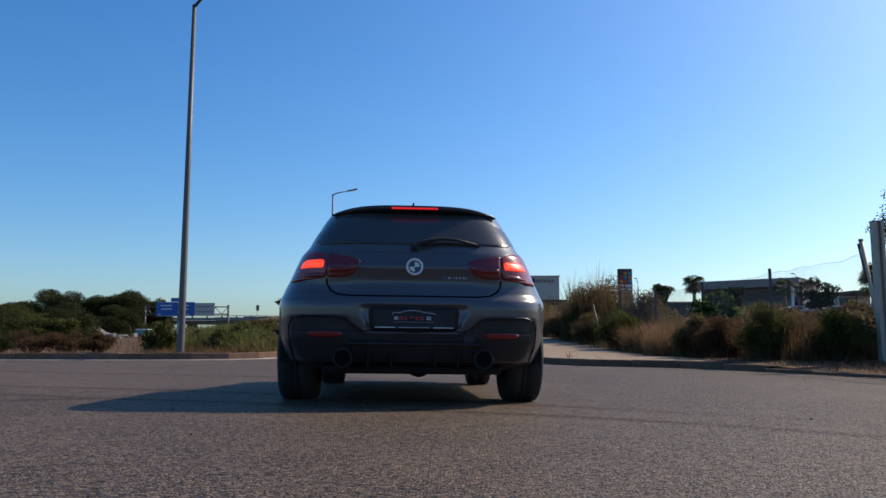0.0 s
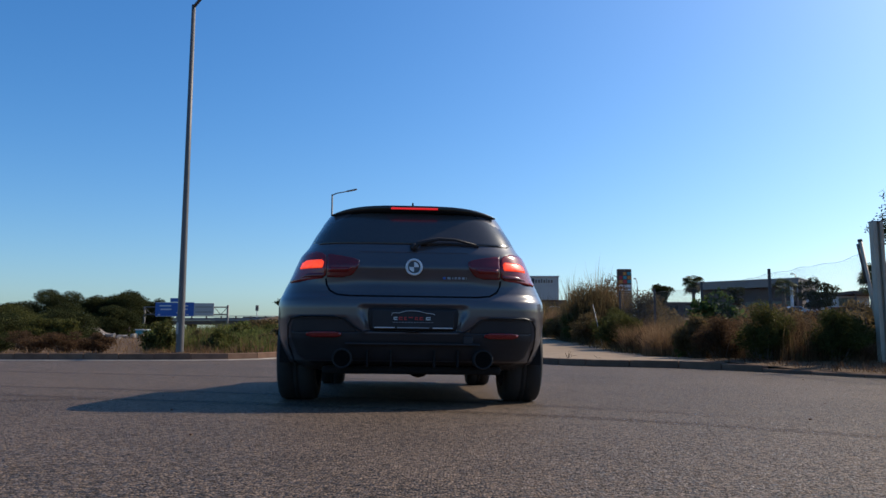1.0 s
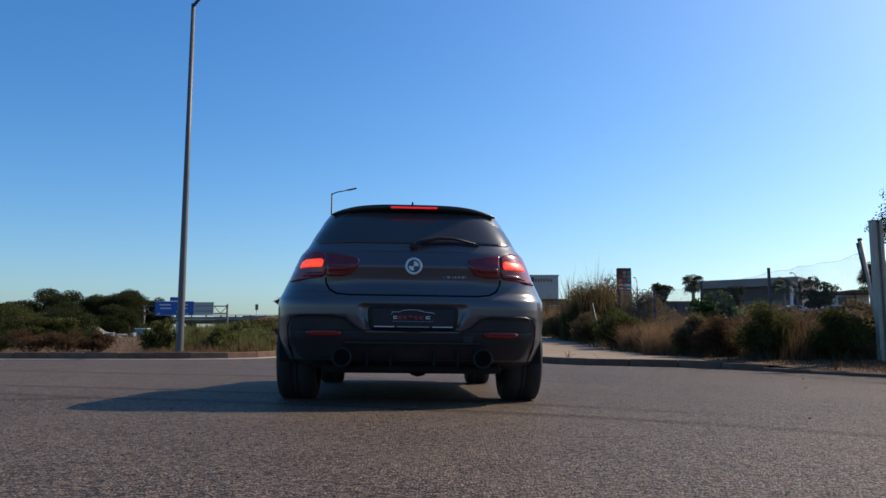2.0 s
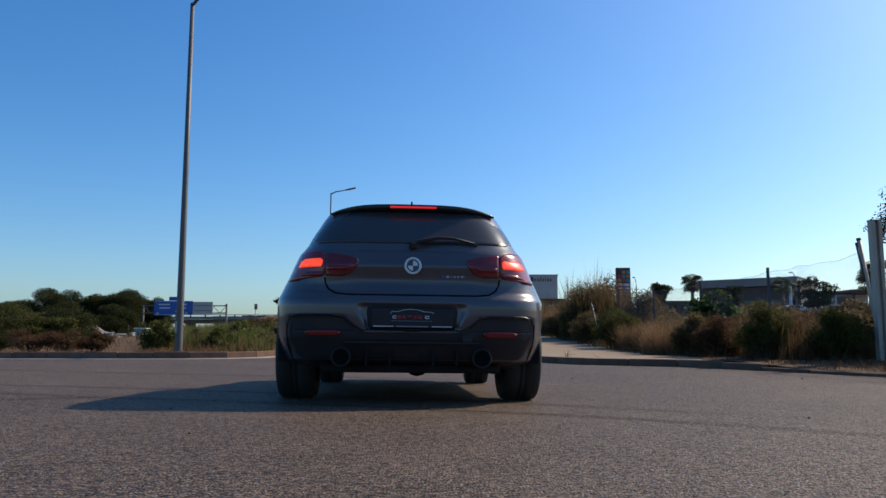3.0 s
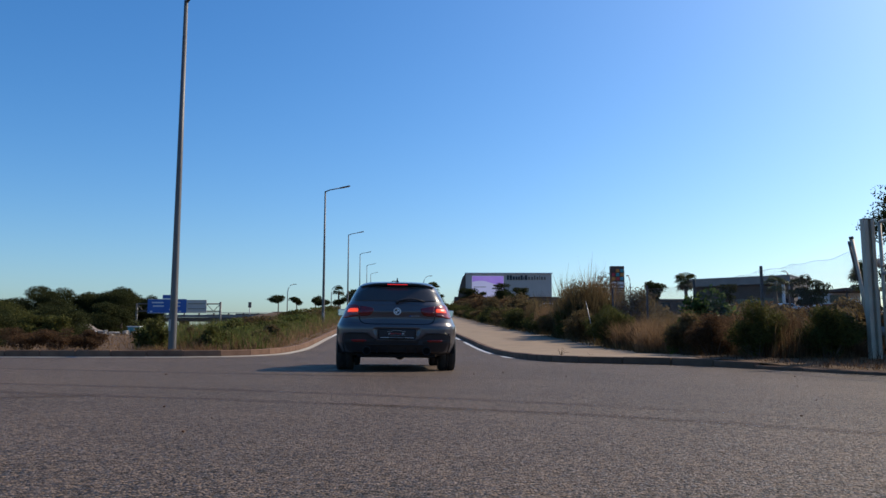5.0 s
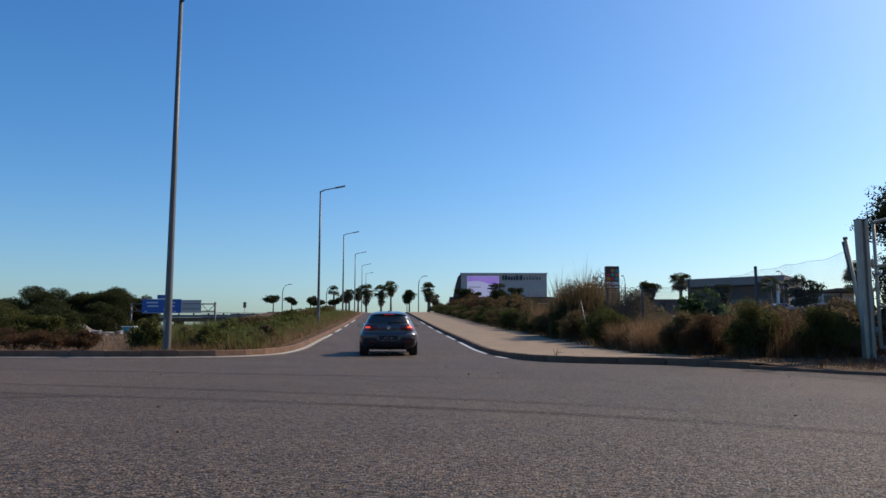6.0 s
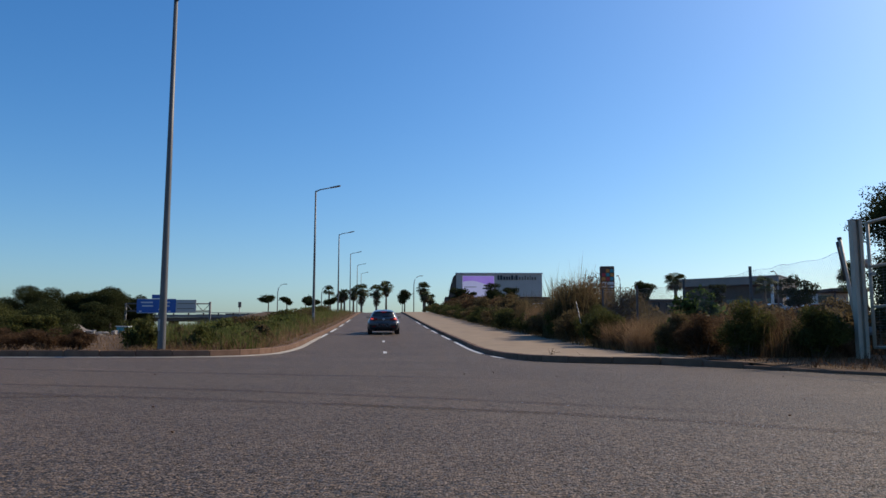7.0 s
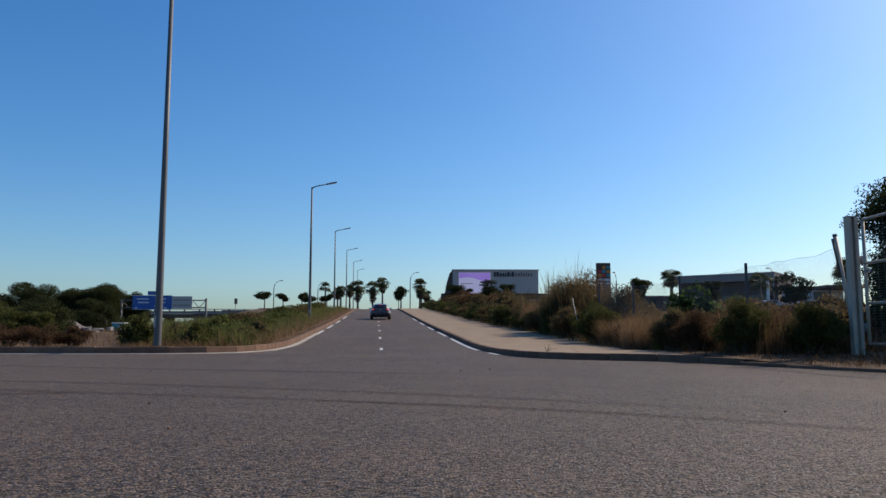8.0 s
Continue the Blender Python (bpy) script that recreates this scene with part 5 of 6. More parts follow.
for i, (sx, sy, sh_, sw, sm, sl) in enumerate(NEAR):
    shrub(sx, sy, sh_, sw, 500 + i, sm, sl, 17000 if sm is not DRY_BROWN else 12000, 0.034 if sy < 24 else 0.048, "shrubs along the pavement", lift=0.02, slim=0.22, twigs=26)
rng = random.Random(77)
y = 42.0
i = 0
while y < 126:
    shrub(hedge_x(y) + 0.5 + rng.uniform(-0.2, 0.3), y, rng.uniform(1.0, 1.5), rng.uniform(2.3, 3.2), 540 + i, (SHRUB_GREEN, PINE_GREEN, SHRUB_GREEN, SHRUB_OLIVE)[i % 4], "rough shrub in the row along the pavement", 5200, 0.06, "shrubs along the pavement", twigs=14, lift=-0.05)
    y += rng.uniform(2.6, 3.8)
    i += 1
for i in range(14):
    ry = 44 + i * 5.2
    shrub(hedge_x(ry) + 2.6 + rng.uniform(-0.4, 0.8), ry, rng.uniform(1.8, 2.5), rng.uniform(2.8, 3.6), 600 + i, (SHRUB_OLIVE, DRY_BROWN, SHRUB_OLIVE)[i % 3], "tall olive and brown thicket behind the shrub row", 5000, 0.09, "thicket behind the shrubs", twigs=16)
shrub(8.1, 22.4, 2.0, 2.3, 620, TREE_GREEN, "bright green climbing plant on the fence", 3200, 0.075, name="climber", slim=0.7, deep=0.8)
shrub(5.95, 18.2, 1.15, 0.8, 621, TREE_GREEN, "bright green climbing plant on the fence", 700, 0.075, name="climber", slim=0.7, deep=0.7)


def reeds(cx, cy, wide, deep, height, count, seed, material, label, stem=0.012):
    rng = random.Random(seed)
    spots, hs = [], []
    for k in range(count):
        a, r = rng.uniform(0, 6.28), math.sqrt(rng.random())
        x, y = cx + math.cos(a) * r * wide / 2, cy + math.sin(a) * r * deep / 2
        spots.append((x, y, ground_at(x, y)))
        hs.append(height * rng.uniform(0.45, 1.0) * (1 - 0.25 * r * r) * (0.86 + 0.5 * noise.noise(Vector((x * 1.6, y * 0.8, seed)))) * (1.14 if rng.random() < 0.05 else 1))
    ob = blades("reed_bed", spots, hs, stem, material, seed, 0.13 if height > 1.6 else 0.36)
    tagged(ob, label, "reeds", kind="stuff")


reeds(6.9, 34.5, 3.2, 4.0, 3.4, 2200, 31, SHRUB_OLIVE, "tall olive reeds with brown plumes", 0.022)
reeds(7.2, 35.0, 2.6, 3.4, 3.6, 900, 32, STRAW, "tall dry brown reeds", 0.018)
reeds(6.4, 45.0, 2.6, 4.0, 2.4, 2200, 48, SHRUB_OLIVE, "tall olive reeds with brown plumes", 0.018)
reeds(5.9, 40.0, 1.6, 3.0, 2.0, 1200, 49, STRAW, "tall dry brown reeds", 0.016)
reeds(8.6, 42.0, 4.0, 6.0, 2.0, 1600, 33, SHRUB_OLIVE, "tall olive reeds with brown plumes", 0.022)
for i, (sx, sy, sh_, sw, sm) in enumerate(((6.7, 33.8, 2.7, 2.4, SHRUB_OLIVE), (7.7, 35.4, 2.9, 2.4, DRY_BROWN), (6.6, 37.0, 2.4, 2.2, SHRUB_OLIVE), (8.6, 33.0, 2.3, 2.2, SHRUB_OLIVE))):
    shrub(sx, sy, sh_, sw, 660 + i, sm, "tall tangled olive-brown thicket with bare twigs", 5200, 0.09, "tall thicket by the pavement", slim=0.16, twigs=34)
reeds(7.4, 26.0, 1.8, 2.4, 1.1, 2000, 43, DRY_BROWN, "reddish dry grass clump", 0.009)
reeds(7.0, 25.0, 2.2, 2.8, 1.25, 3000, 34, STRAW, "dry straw-coloured grass clump", 0.009)
reeds(6.1, 20.8, 1.3, 2.2, 1.2, 2600, 45, STRAW, "dry straw-coloured grass clump", 0.006)
reeds(6.75, 15.9, 0.8, 0.9, 0.95, 1000, 46, STRAW, "dry straw-coloured grass clump", 0.006)
reeds(7.9, 15.6, 0.8, 1.4, 0.95, 1000, 47, DRY_BROWN, "reddish dry grass clump", 0.006)
reeds(8.2, 16.6, 1.2, 2.6, 1.0, 1500, 35, STRAW, "dry straw-coloured grass clump", 0.008)
reeds(7.35, 16.8, 0.7, 0.8, 0.85, 900, 40, STRAW, "dry straw-coloured grass clump", 0.007)
reeds(7.1, 20.1, 0.9, 1.0, 0.9, 1100, 41, STRAW, "dry straw-coloured grass clump", 0.007)
reeds(8.1, 14.9, 0.6, 0.8, 0.7, 600, 42, DRY_BROWN, "reddish dry grass clump", 0.007)
reeds(8.6, 20.4, 1.6, 4.6, 1.15, 2600, 36, DRY_BROWN, "reddish dry grass clump", 0.009)
reeds(9.2, 25.0, 2.6, 9, 1.35, 5200, 44, STRAW, "dry straw-coloured grass clump", 0.011)
reeds(10.6, 26.0, 4.5, 12, 1.5, 3200, 37, DRY_BROWN, "reddish dry grass clump", 0.012)
reeds(12.5, 20.0, 6.0, 12, 1.2, 4200, 38, STRAW, "dry straw-coloured grass clump", 0.011)
reeds(14.5, 34.0, 12.0, 18, 1.6, 5200, 39, SHRUB_OLIVE, "olive green rough grass", 0.016)
for i, (sx, sy) in enumerate(((10.2, 18.5), (11.0, 21.5), (10.0, 24.6), (12.4, 25.5), (11.2, 29.5), (14.2, 27.5), (13.6, 32), (17, 31), (16.4, 37), (21, 40), (19.5, 46), (26, 50), (24, 60), (32, 62), (15, 52), (40, 74), (30, 72))):
    shrub(sx, sy, random.Random(i).uniform(0.95, 1.35) * (1 + 0.007 * sy), 2.6 + 0.04 * sy, 640 + i, (SHRUB_OLIVE, DRY_BROWN, SHRUB_OLIVE)[i % 3], "rough dry shrub on the waste ground", 2200, 0.09 + 0.001 * sy, "shrubs on the waste ground")


def hedge_foot():
    """Dry tufts along the foot of the shrub row."""
    rng = random.Random(91)
    spots, hs = [], []
    for k in range(9000):
        y = 19 + 85 * rng.random() ** 1.5
        x = hedge_x(y) - 0.45 + 1.6 * rng.random() ** 0.8
        spots.append((x, y, land_z(x, y) + 0.1))
        hs.append(rng.uniform(0.12, 0.5) * (0.5 + 0.5 * min(1, (x - hedge_x(y) + 0.5))))
    tagged(blades("dry_tufts", spots, hs, 0.012, SHRUB_OLIVE, 92, 0.5), "low dry tufts at the foot of the shrubs", "grass", kind="stuff")


hedge_foot()


def apron_litter():
    """Dead stalks lying and standing on the earth before the fence."""
    rng = random.Random(93)
    spots, hs = [], []
    for k in range(2200):
        y = 8.0 + 9.5 * rng.random() ** 0.8
        x = float(np.interp(y, [p[1] for p in RIGHT_EDGE], [p[0] for p in RIGHT_EDGE])) + 0.2 + 2.6 * rng.random()
        if x > 8.6 or y > 15.0 + 1.2 * (x - 5.0):
            continue
        spots.append((x, y, land_z(x, y) + 0.06 + 0.08 * smoothstep(12.4, 14.6, y)))
        hs.append(rng.uniform(0.03, 0.16) * (1.0 + max(0.0, x - 6.6)))
    tagged(blades("dead_stalks", spots, hs, 0.006, DRY_BROWN, 94, 0.9), "dead stalks and litter on the earth before the fence", "litter", kind="stuff")


apron_litter()


def stem_tangle(name, count, seed, material, label, low, high):
    """Thin dry stems that stand up through the shrubs between the kerb and the fence."""
    rng = random.Random(seed)
    spots, hs = [], []
    for k in range(count):
        y = 14.4 + 13.0 * rng.random()
        x = hedge_x(y) - 0.1 + (8.0 - hedge_x(y)) * rng.random()
        patch = noise.noise(Vector((x * 0.9, y * 0.6, seed)))
        if patch < -0.15:
            continue
        spots.append((x, y, land_z(x, y) + 0.1))
        hs.append(rng.uniform(low, high) * (0.85 + 0.5 * patch))
    tagged(blades(name, spots, hs, 0.0045, material, seed, 0.26, bend=0.35), label, "grass", kind="stuff")


stem_tangle("dry_stems", 9000, 95, DRY_BROWN, "thin reddish dry stems between kerb and fence", 0.5, 1.15)
stem_tangle("straw_stems", 7000, 96, STRAW, "thin straw-coloured stems between kerb and fence", 0.5, 1.1)
stem_tangle("green_stems", 4500, 97, SHRUB_OLIVE, "thin olive stems between kerb and fence", 0.5, 1.2)


def weed(x, y, height, seed, label="dry weed growing from the kerb joint"):
    rng = random.Random(seed)
    w = thing("weed", pose(x, y, land_z(x, y) + 0.02), label, "weed", "weeds in the kerb")
    bm = bmesh.new()
    for k in range(7):
        a = rng.uniform(0, 6.28)
        d = rng.uniform(0.05, 0.25)
        tube(bm, [(0, 0, 0), (d * 0.4 * math.cos(a), d * 0.4 * math.sin(a), height * 0.5), (d * math.cos(a), d * math.sin(a), height * rng.uniform(0.5, 1))], [0.005, 0.004, 0.002], 4, False)
    part("stalk_tuft", bm, DRY_BROWN, w)


for i, (wx, wy, wh) in enumerate(((2.95, 18.2, 0.34), (3.6, 17.4, 0.2), (2.75, 18.0, 0.15), (5.75, 14.3, 0.42), (5.45, 15.5, 0.3), (5.9, 13.9, 0.2), (6.4, 12.6, 0.22), (4.9, 16.6, 0.2))):
    weed(wx, wy, wh, 700 + i)


def fence():
    """Posts with a sagging chain-link mesh between them."""
    f = thing("chain_link_fence", Matrix(), "sagging chain-link fence on dark steel posts", "fence")
    line = [(8.09, 14.75, 2.24), (8.12, 19.0, 2.22), (7.78, 23.0, 2.2), (7.6, 27.5, 2.2), (7.4, 32.0, 2.2), (7.3, 37, 2.2), (7.2, 42, 2.2)]
    tops = []
    for k, (x, y, h) in enumerate(line):
        z = ground_at(x, y)
        if k:
            box_part("fence_post", (x, y, z + h / 2), (0.06, 0.06, h), POST_DARK, f, bevel=0.006)
        tops.append(Vector((x, y, z + h - 0.12)))
    bm = bmesh.new()
    cell = 0.045
    for k in range(len(tops) - 1):
        a, b = tops[k], tops[k + 1]
        if k > 3:
            wire(bm, a, b, 0.006)
            continue
        n = int((b - a).length / cell)
        sag = 0.07 if k == 0 else 0.05

        def node(i, j):
            u = i / n
            p = a.lerp(b, u)
            top = p.z - sag * 4 * u * (1 - u) * (1 if k else 0.55 + 0.4 * math.sin(u * 7)) + 0.015 * math.sin(u * 23 + k)
            wave = 0.05 * math.sin(i * 0.11 + j * 0.06) if k == 0 else 0.0
            return Vector((p.x + wave, p.y, top - j * cell * (1 if k else 1 + 0.25 * math.sin(u * 3))))

        rows = 34
        for i in range(n):
            for j in range(rows):
                p, q, r = node(i, j), node(i + 1, j + 1), node(i + 1, j - 1) if j else None
                if (i + j) % 2 == 0:
                    wire(bm, p, q)
                    if r is not None:
                        wire(bm, p, r)
        for i in range(n):
            wire(bm, node(i, 0), node(i + 1, 0), 0.0035)
    part("wire_mesh", bm, WIRE, f, "rusty diamond wire mesh")
    return f


def wire(bm, a, b, r=0.0014):
    d = (b - a).normalized()
    s = d.cross(Vector((1, 0, 0.3))).normalized() * r
    u = d.cross(s)
    p = [bm.verts.new(a + s), bm.verts.new(a - s * 0.5 + u), bm.verts.new(a - s * 0.5 - u)]
    q = [bm.verts.new(b + s), bm.verts.new(b - s * 0.5 + u), bm.verts.new(b - s * 0.5 - u)]
    for i in range(3):
        bm.faces.new((p[i], p[(i + 1) % 3], q[(i + 1) % 3], q[i]))


fence()
brace = thing("leaning_fence_post", Matrix(), "leaning galvanised fence post with a second thin tube", "fence post")
tube_part("post_tube", [(8.36, 14.6, -0.1), (8.10, 14.75, 2.28)], 0.038, POST_PALE, brace, sides=12)
tube_part("post_cap", [(8.103, 14.748, 2.26), (8.097, 14.752, 2.31)], 0.043, POST_DARK, brace, sides=12)
tube_part("thin_tube", [(8.15, 14.7, 1.45), (8.05, 14.76, 2.22)], 0.022, POST_DARK, brace, sides=10)


def gate():
    z = ground_at(8.0, 14.0)
    post = thing("gate_post", pose(8.06, 14.1, z), "wide pale galvanised gate post", "gate post")
    bm = bmesh.new()
    box(bm, (-0.065, 0, 1.27), (0.075, 0.14, 2.76), bevel=0.008)
    box(bm, (0.0, 0.02, 1.27), (0.08, 0.05, 2.74), bevel=0.005)
    box(bm, (0.065, 0, 1.27), (0.065, 0.14, 2.76), bevel=0.008)
    part("channel", bm, POST_PALE, post)
    box_part("post_cap", (0, 0, 2.655), (0.22, 0.16, 0.02), GALVANISED, post, bevel=0.004)
    for h in (0.5, 1.75):
        tube_part("hinge", [(0.14, -0.05, h), (0.14, -0.05, h + 0.16)], 0.03, GALVANISED, post)
    g = thing("metal_gate", pose(8.20, 13.95, z), "tall galvanised tube gate with wire mesh", "gate")
    for yy in (0, -3.4):
        tube_part("gate_stile", [(0, yy, 0.28), (0, yy, 2.58)], 0.032, POST_PALE, g, sides=10)
    for h in (0.28, 1.02, 1.76, 2.58):
        tube_part("gate_rail", [(0, 0, h), (0, -3.4, h)], 0.028, POST_PALE, g, sides=10)
    bm = bmesh.new()
    for k in range(1, 44):
        h = 0.28 + 0.05 * k
        wire(bm, Vector((0, 0, h)), Vector((0, -3.4, h)), 0.002)
    for k in range(1, 17):
        wire(bm, Vector((0, -0.2 * k, 0.28)), Vector((0, -0.2 * k, 2.58)), 0.002)
    part("gate_mesh", bm, WIRE, g, "thin wire mesh")
    box_part("gate_latch", (0, -0.06, 1.62), (0.06, 0.14, 0.05), GALVANISED, g, bevel=0.006)


gate()


shrub(11.2, 17.2, 2.9, 1.9, 622, PINE_GREEN, "tall dark shrub behind the metal gate", 24000, 0.05, twigs=30)


# ---- far buildings and signs ----
def big_sign():
    s = thing("retail_sign_wall", Matrix(), "large pale grey sign wall with a lit screen and dark lettering", "billboard")
    box_part("panel_wall", (15.3, 160.5, 11.5), (18.0, 1.0, 4.9), PANEL_GREY, s, bevel=0.05)
    box_part("top_trim", (15.3, 160.4, 14.0), (18.3, 1.3, 0.18), FACADE_WHITE, s)
    bm = bmesh.new()
    ends = [[bm.verts.new((x, y, z)) for x, z in ((6.28, 13.95), (5.7, 13.3), (5.2, 11.6), (4.7, 9.0), (6.28, 9.0))] for y in (160.2, 164.5)]
    for k in range(5):
        bm.faces.new((ends[0][k], ends[0][(k + 1) % 5], ends[1][(k + 1) % 5], ends[1][k]))
    bm.faces.new(ends[0][::-1])
    bm.faces.new(ends[1])
    part("side_return", bm, FACADE_DARK, s, "dark slanting end of the sign wall")
    box_part("plinth_building", (15.0, 164, 7.2), (22, 7, 3.8), FACADE_DARK, s)
    for k in range(6):
        box_part("plinth_window", (6.5 + 3.2 * k, 160.45, 7.6), (2.2, 0.1, 1.6), WINDOW_DARK, s)
    scr = box_part("screen", (10.9, 159.9, 11.15), (6.6, 0.2, 4.5), SCREEN_WHITE, s, "lit screen with a purple wave")
    bm = bmesh.new()
    top, low = [], []
    for k in range(25):
        u = k / 24
        x = 7.65 + 6.5 * u
        low.append(bm.verts.new((x, 159.78, 12.1 + 0.55 * math.sin(u * 5.2 + 0.4) * (0.4 + 0.6 * u))))
        top.append(bm.verts.new((x, 159.78, 13.36)))
    for k in range(24):
        bm.faces.new((low[k], low[k + 1], top[k + 1], top[k]))
    part("purple_wave", bm, SCREEN_PURPLE, scr)
    for x, z, w in ((12.7, 11.4, 1.4), (12.7, 10.8, 1.8), (9.2, 11.1, 2.6)):
        box_part("screen_bar", (x, 159.78, z), (w, 0.02, 0.3 if x > 10 else 0.12), LETTER_DARK if x > 10 else SIGN_GREY, scr)
    x = 14.9
    for k, w in enumerate((0.45, 0.55, 0.5, 0.45, 0.4, 0.5, 0.2, 0.55, 0.55, 0.5, 0.4, 0.5, 0.25, 0.5, 0.5)):
        bold, tall = k < 8, k in (0, 1, 5, 7, 10, 12)
        box_part("lettering_bar", (x + w / 2, 159.95, 12.95 + (0.13 if tall else 0.0)), (w * (0.92 if bold else 0.7), 0.12, (0.72 if bold else 0.62) + (0.26 if tall else 0.0)), LETTER_DARK if bold else SIGN_GREY, s, bevel=0.05)
        x += w + 0.1


big_sign()


def totem():
    t = thing("sign_totem", Matrix(), "tall brown advertising totem with coloured tiles", "sign")
    part("column", solid(box, (28.5, 120, 7.4), (2.15, 0.9, 8.6), bevel=0.08), TOTEM_BROWN, t)
    mats = [TOTEM_BROWN, TOTEM_ORANGE, TOTEM_TEAL, TOTEM_RED, TOTEM_TEAL, TOTEM_ORANGE, TOTEM_ORANGE, TOTEM_RED, TOTEM_TEAL]
    for k, m in enumerate(mats):
        part("tile", solid(box, (27.85 + 0.65 * (k % 3), 119.5, 10.95 - 0.62 * (k // 3)), (0.55, 0.1, 0.52), bevel=0.05), m, t)
    for z, h, m in ((9.0, 0.42, FACADE_WHITE), (8.45, 0.3, FACADE_WHITE), (8.0, 0.16, PANEL_GREY), (7.6, 0.3, PANEL_GREY)):
        box_part("name_strip", (28.5, 119.5, z), (1.9, 0.08, h), m, t)


totem()


def long_building():
    turn = math.degrees(math.atan2(9, -11.5)) - 180
    b = thing("long_low_building", pose(52.0, 111, 3.5, 0, 0, turn), "long low brown building with a flat pale roof edge", "building")
    box_part("wall", (-7.2, 5, 2.4), (14.4, 9.5, 4.8), FACADE_DARK, b)
    box_part("roof", (-7.7, 5, 5.45), (15.2, 12, 1.15), PARAPET_GREY, b, "pale flat roof with a deep edge", 0.05)
    box_part("roof_cap", (-7.7, 5, 6.06), (15.4, 12.2, 0.08), FACADE_WHITE, b)
    for k in range(7):
        w = box_part("window", (-1.6 - 1.9 * k, 0.22, 1.9), (1.5, 0.1, 1.7), WINDOW_DARK, b)
        box_part("window_frame", (-1.6 - 1.9 * k, 0.19, 2.78), (1.6, 0.08, 0.08), SIGN_GREY, w)
    for x in (-1.2,):
        tube_part("roof_column", [(x, -0.6, 0), (x, -0.6, 4.9)], 0.22, FACADE_WHITE, b, sides=12)


long_building()


def canopy():
    c = thing("canopy_building", Matrix(), "white building with a dark flat canopy", "building")
    box_part("wall", (53.5, 104, 5.4), (6.0, 5, 2.0), FACADE_WHITE, c)
    box_part("canopy_roof", (55.0, 101, 6.65), (5.6, 7, 0.35), FACADE_DARK, c)
    for x in (52.8, 57.0):
        tube_part("canopy_post", [(x, 98, 3.5), (x, 98, 6.5)], 0.1, POST_DARK, c)
    box_part("window", (53.5, 101.46, 5.6), (2.2, 0.08, 1.0), WINDOW_DARK, c)


canopy()
low = thing("low_shed", Matrix(), "low dark shed behind the fence", "building")
box_part("wall", (30.5, 100, 4.2), (9.0, 4, 2.0), FACADE_DARK, low)
box_part("roof", (30.5, 100, 5.3), (9.4, 4.4, 0.2), SIGN_GREY, low)
for k in range(4):
    box_part("door", (27.4 + 2.0 * k, 97.97, 4.2), (1.2, 0.06, 1.5), WINDOW_DARK, low)
for cx, cy, ct in ((47.5, 104, 10), (50.5, 99, 5), (17.4, 118, 0), (19.8, 120, 10)):
    parked_car(cx, cy, ct, CAR_WHITE, "white car parked near the buildings")
hill = [(800 + 60 * k, 2600, 4 + 150 * math.exp(-((k - 8) / 5) ** 2) * (1 + 0.12 * math.sin(k * 1.7))) for k in range(22)]
hv = [v for p in hill for v in ((p[0], p[1], -20), p, (p[0], p[1] + 900, -20))]
hf = [f for k in range(21) for f in ((3 * k, 3 * k + 3, 3 * k + 4, 3 * k + 1), (3 * k + 1, 3 * k + 4, 3 * k + 5, 3 * k + 2))]
tagged(new("backdrop_hill", mesh("backdrop_hill", hv, hf, HILL, True)), "distant hill with blue haze put into its colour", "hill", kind="structure")

stake = thing("leaning_stake", Matrix(), "thin pale leaning stake among the shrubs", "stake")
tube_part("stick", [(6.02, 29.0, ground_at(6.02, 29.0)), (5.72, 29.2, 1.75)], 0.013, GALVANISED, stake)


def far_house(x, y, wide, height, label):
    h = thing("far_house", pose(x, y, ground_at(x, y)), label, "building", "low houses beyond the viaduct")
    box_part("wall", (0, 0, height / 2), (wide, 6, height), PARAPET_GREY, h)
    part("roof", solid(box, (0, 0, height + 0.25), (wide + 0.6, 6.6, 0.5), bevel=0.1), FACADE_DARK, h)
    for k in range(3):
        box_part("window", (-wide * 0.3 + wide * 0.3 * k, -3.03, height * 0.72), (wide * 0.14, 0.08, height * 0.16), WINDOW_DARK, h)


for hx, hy, hw_, hh in ((-62, 225, 7, 6.6), (-54, 230, 9, 7.0), (-44, 226, 6, 6.8)):
    far_house(hx, hy, hw_, hh, "low pale grey house beyond the viaduct")
mast = thing("antenna_mast", pose(-53.5, 222, 0.1), "thin steel antenna mast beyond the viaduct", "mast")
tube_part("pole", [(0, 0, 0), (0, 0, 10.6)], 0.12, GALVANISED, mast)
part("antenna", solid(box, (0, 0, 10.0), (0.9, 0.3, 1.6), bevel=0.1), SIGN_GREY, mast)

# ---- marks on the asphalt ----
def arc(points, n=40):
    """A smooth line through a few points."""
    p = [Vector(q).to_2d() for q in points]
    p = [p[0] * 2 - p[1]] + p + [p[-1] * 2 - p[-2]]
    out = []
    for k in range(1, len(p) - 2):
        for i in range(n // (len(p) - 3)):
            u = i / (n // (len(p) - 3))
            a, b, c, d = p[k - 1:k + 3]
            out.append(0.5 * ((2 * b) + (c - a) * u + (2 * a - 5 * b + 4 * c - d) * u * u + (3 * b - a - 3 * c + d) * u ** 3))
    return out + [p[-2]]


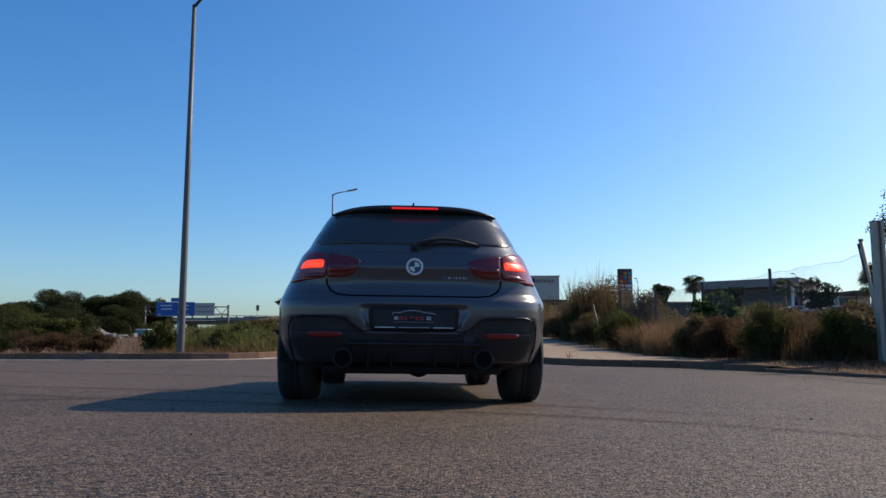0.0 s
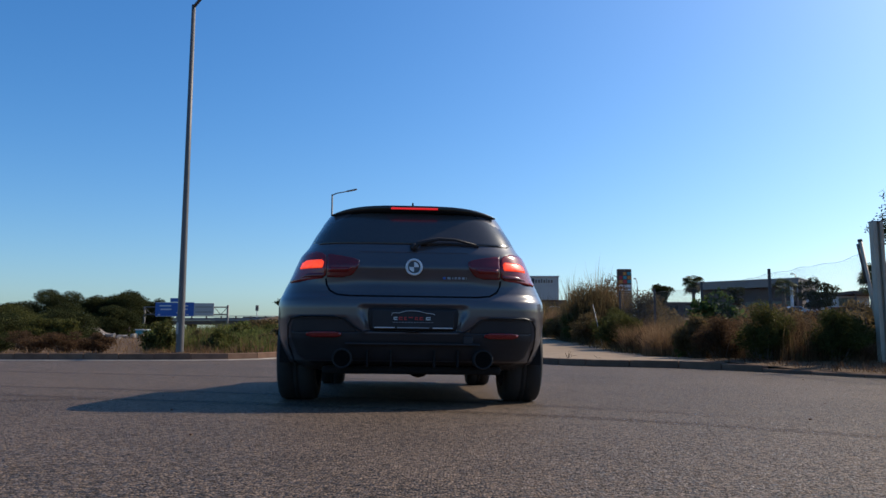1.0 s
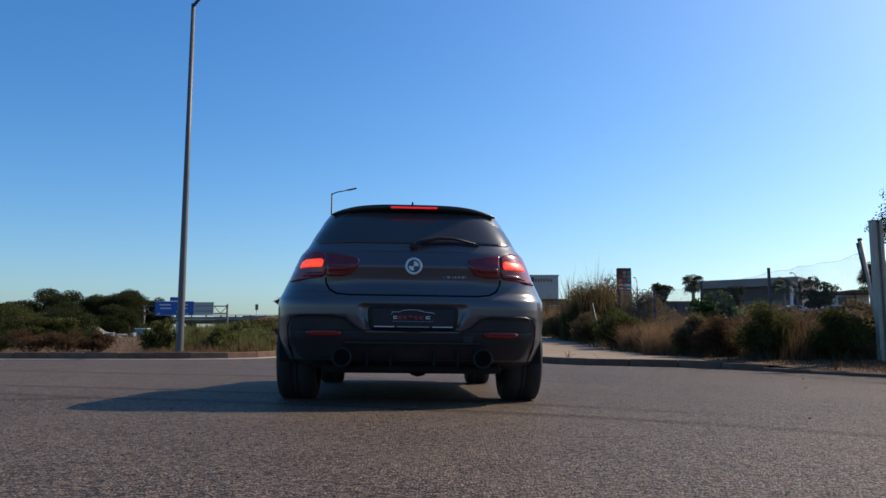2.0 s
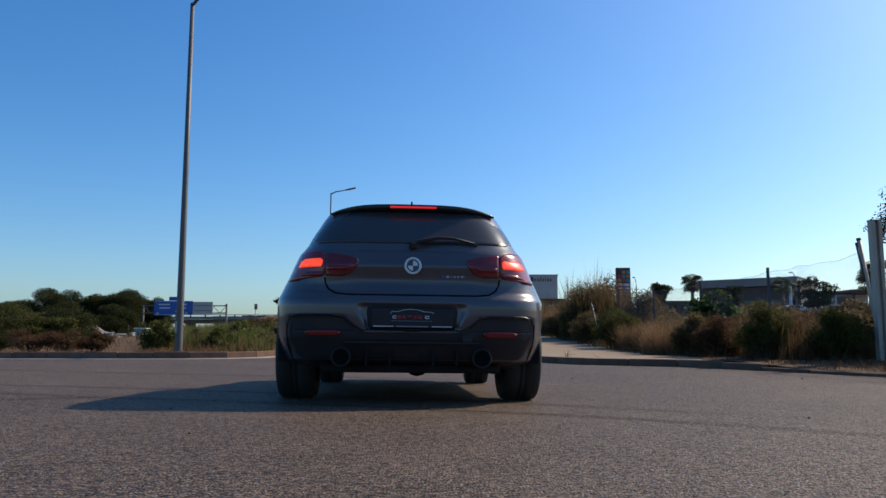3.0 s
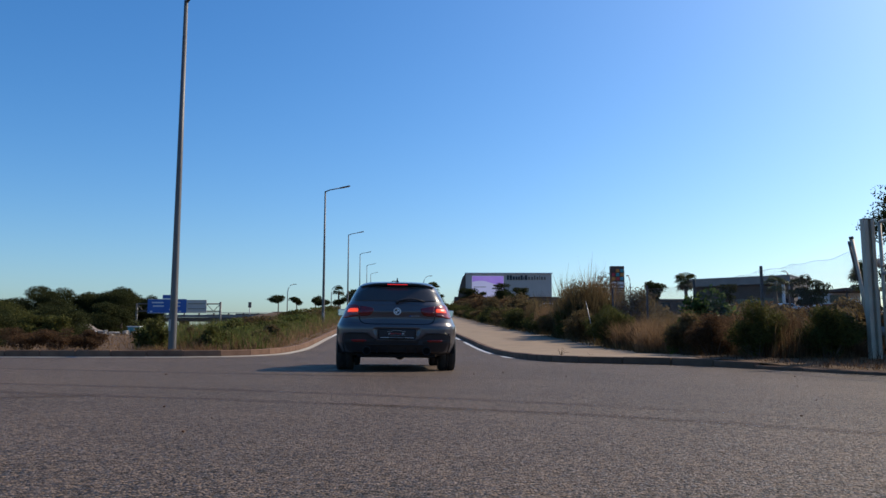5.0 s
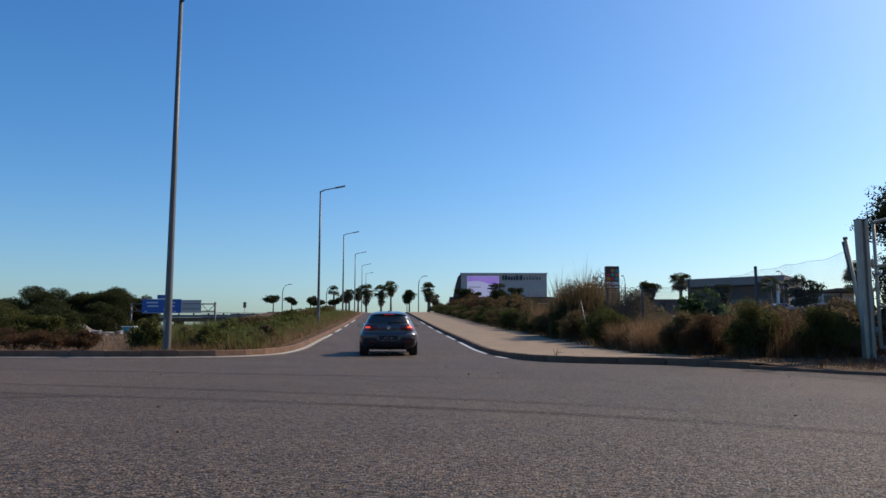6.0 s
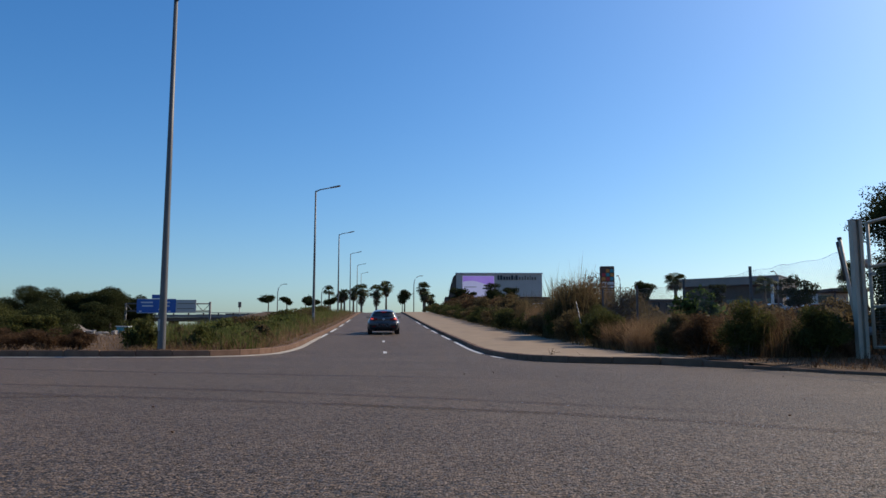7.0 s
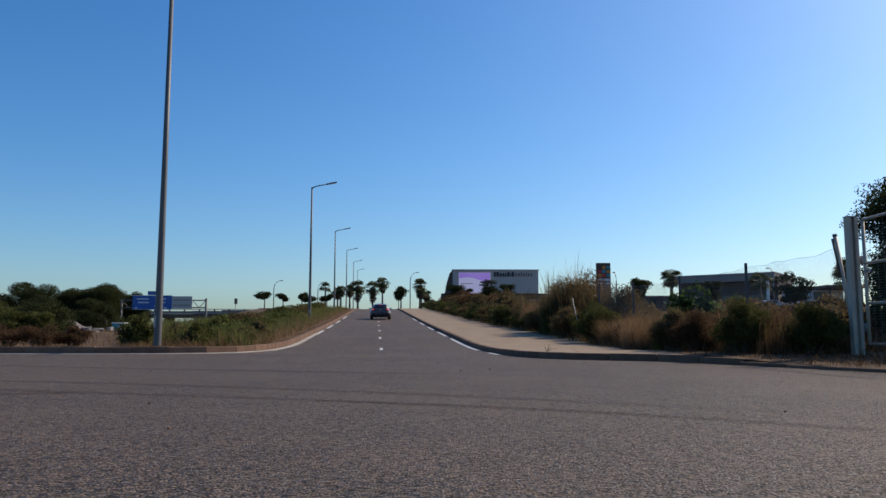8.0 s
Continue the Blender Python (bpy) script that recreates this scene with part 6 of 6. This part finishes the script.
def tyre_mark(line, width):
    """A smear of rubber, densest along its middle and fading at its sides and ends."""
    verts, faces, wear, k = [], [], [], 7
    for i, p in enumerate(line):
        d = (line[min(i + 1, len(line) - 1)] - line[max(i - 1, 0)]).normalized()
        nrm = Vector((-d.y, d.x))
        w = width[0] + (width[1] - width[0]) * i / (len(line) - 1)
        for j in range(k):
            u = -1 + 2 * j / (k - 1)
            q = p + nrm * w * 0.5 * u
            verts.append((q.x, q.y, land_z(q.x, q.y) + 0.003))
            wear.append((1 - abs(u)) ** 0.8 * min(1.0, 6 * i / len(line), 4 * (len(line) - 1 - i) / len(line)))
    for i in range(len(line) - 1):
        faces += [(i * k + j, i * k + j + 1, (i + 1) * k + j + 1, (i + 1) * k + j) for j in range(k - 1)]
    me = mesh("tyre_mark", verts, faces, TYRE_MARK)
    me.attributes.new("wear", "FLOAT", "POINT").data.foreach_set("value", wear)
    tagged(new("tyre_mark", me), "faint dark curved tyre mark on the asphalt", "tyre mark", kind="structure")


for pts, w in (([(-7.5, 7.4), (-4.2, 6.6), (-2.2, 6.1), (-0.6, 5.5), (0.9, 4.7), (2.2, 3.8)], (0.34, 0.3)), ([(-3.9, 5.7), (-2.5, 5.15), (-1.3, 4.8), (-0.2, 4.4), (1.1, 3.75)], (0.3, 0.24)), ([(-2.2, 5.05), (-2.4, 4.9), (-2.9, 4.6), (-3.6, 4.25), (-4.6, 3.9)], (0.3, 0.4)), ([(-3.9, 6.1), (-4.2, 5.8), (-4.9, 5.5), (-6.2, 5.2)], (0.4, 0.6)), ([(-9, 11.5), (-5, 10), (-2, 9.3), (2.5, 8.6)], (0.5, 0.5)), ([(-0.6, 4.6), (0.6, 4.1), (1.6, 3.4), (2.2, 2.8)], (0.2, 0.3))):
    tyre_mark(arc(pts), w)


def grit():
    """Loose stones and crumbs on the asphalt."""
    rng = random.Random(17)
    bm = bmesh.new()
    for k in range(46):
        x, y = rng.uniform(-6, 6), rng.uniform(1.8, 16)
        if not inside_road(x + 0.3, y):
            continue
        r = rng.uniform(0.003, 0.008) * (1.5 if y > 8 else 1)
        ret = bmesh.ops.create_icosphere(bm, subdivisions=1, radius=r)
        for v in ret["verts"]:
            v.co = Vector((v.co.x * rng.uniform(0.7, 1.3) + x, v.co.y * rng.uniform(0.7, 1.3) + y, v.co.z * 0.7 + land_z(x, y) + r * 0.5))
    tagged(part("loose_grit", bm, CONCRETE), "loose small stones on the asphalt", "gravel", kind="stuff")


grit()
painted("asphalt_patch", [(0.6, 21.2), (1.6, 21.0)], 0.35, PATCHED, "small dark patch in the asphalt", 0.003, "road patch")


motions()
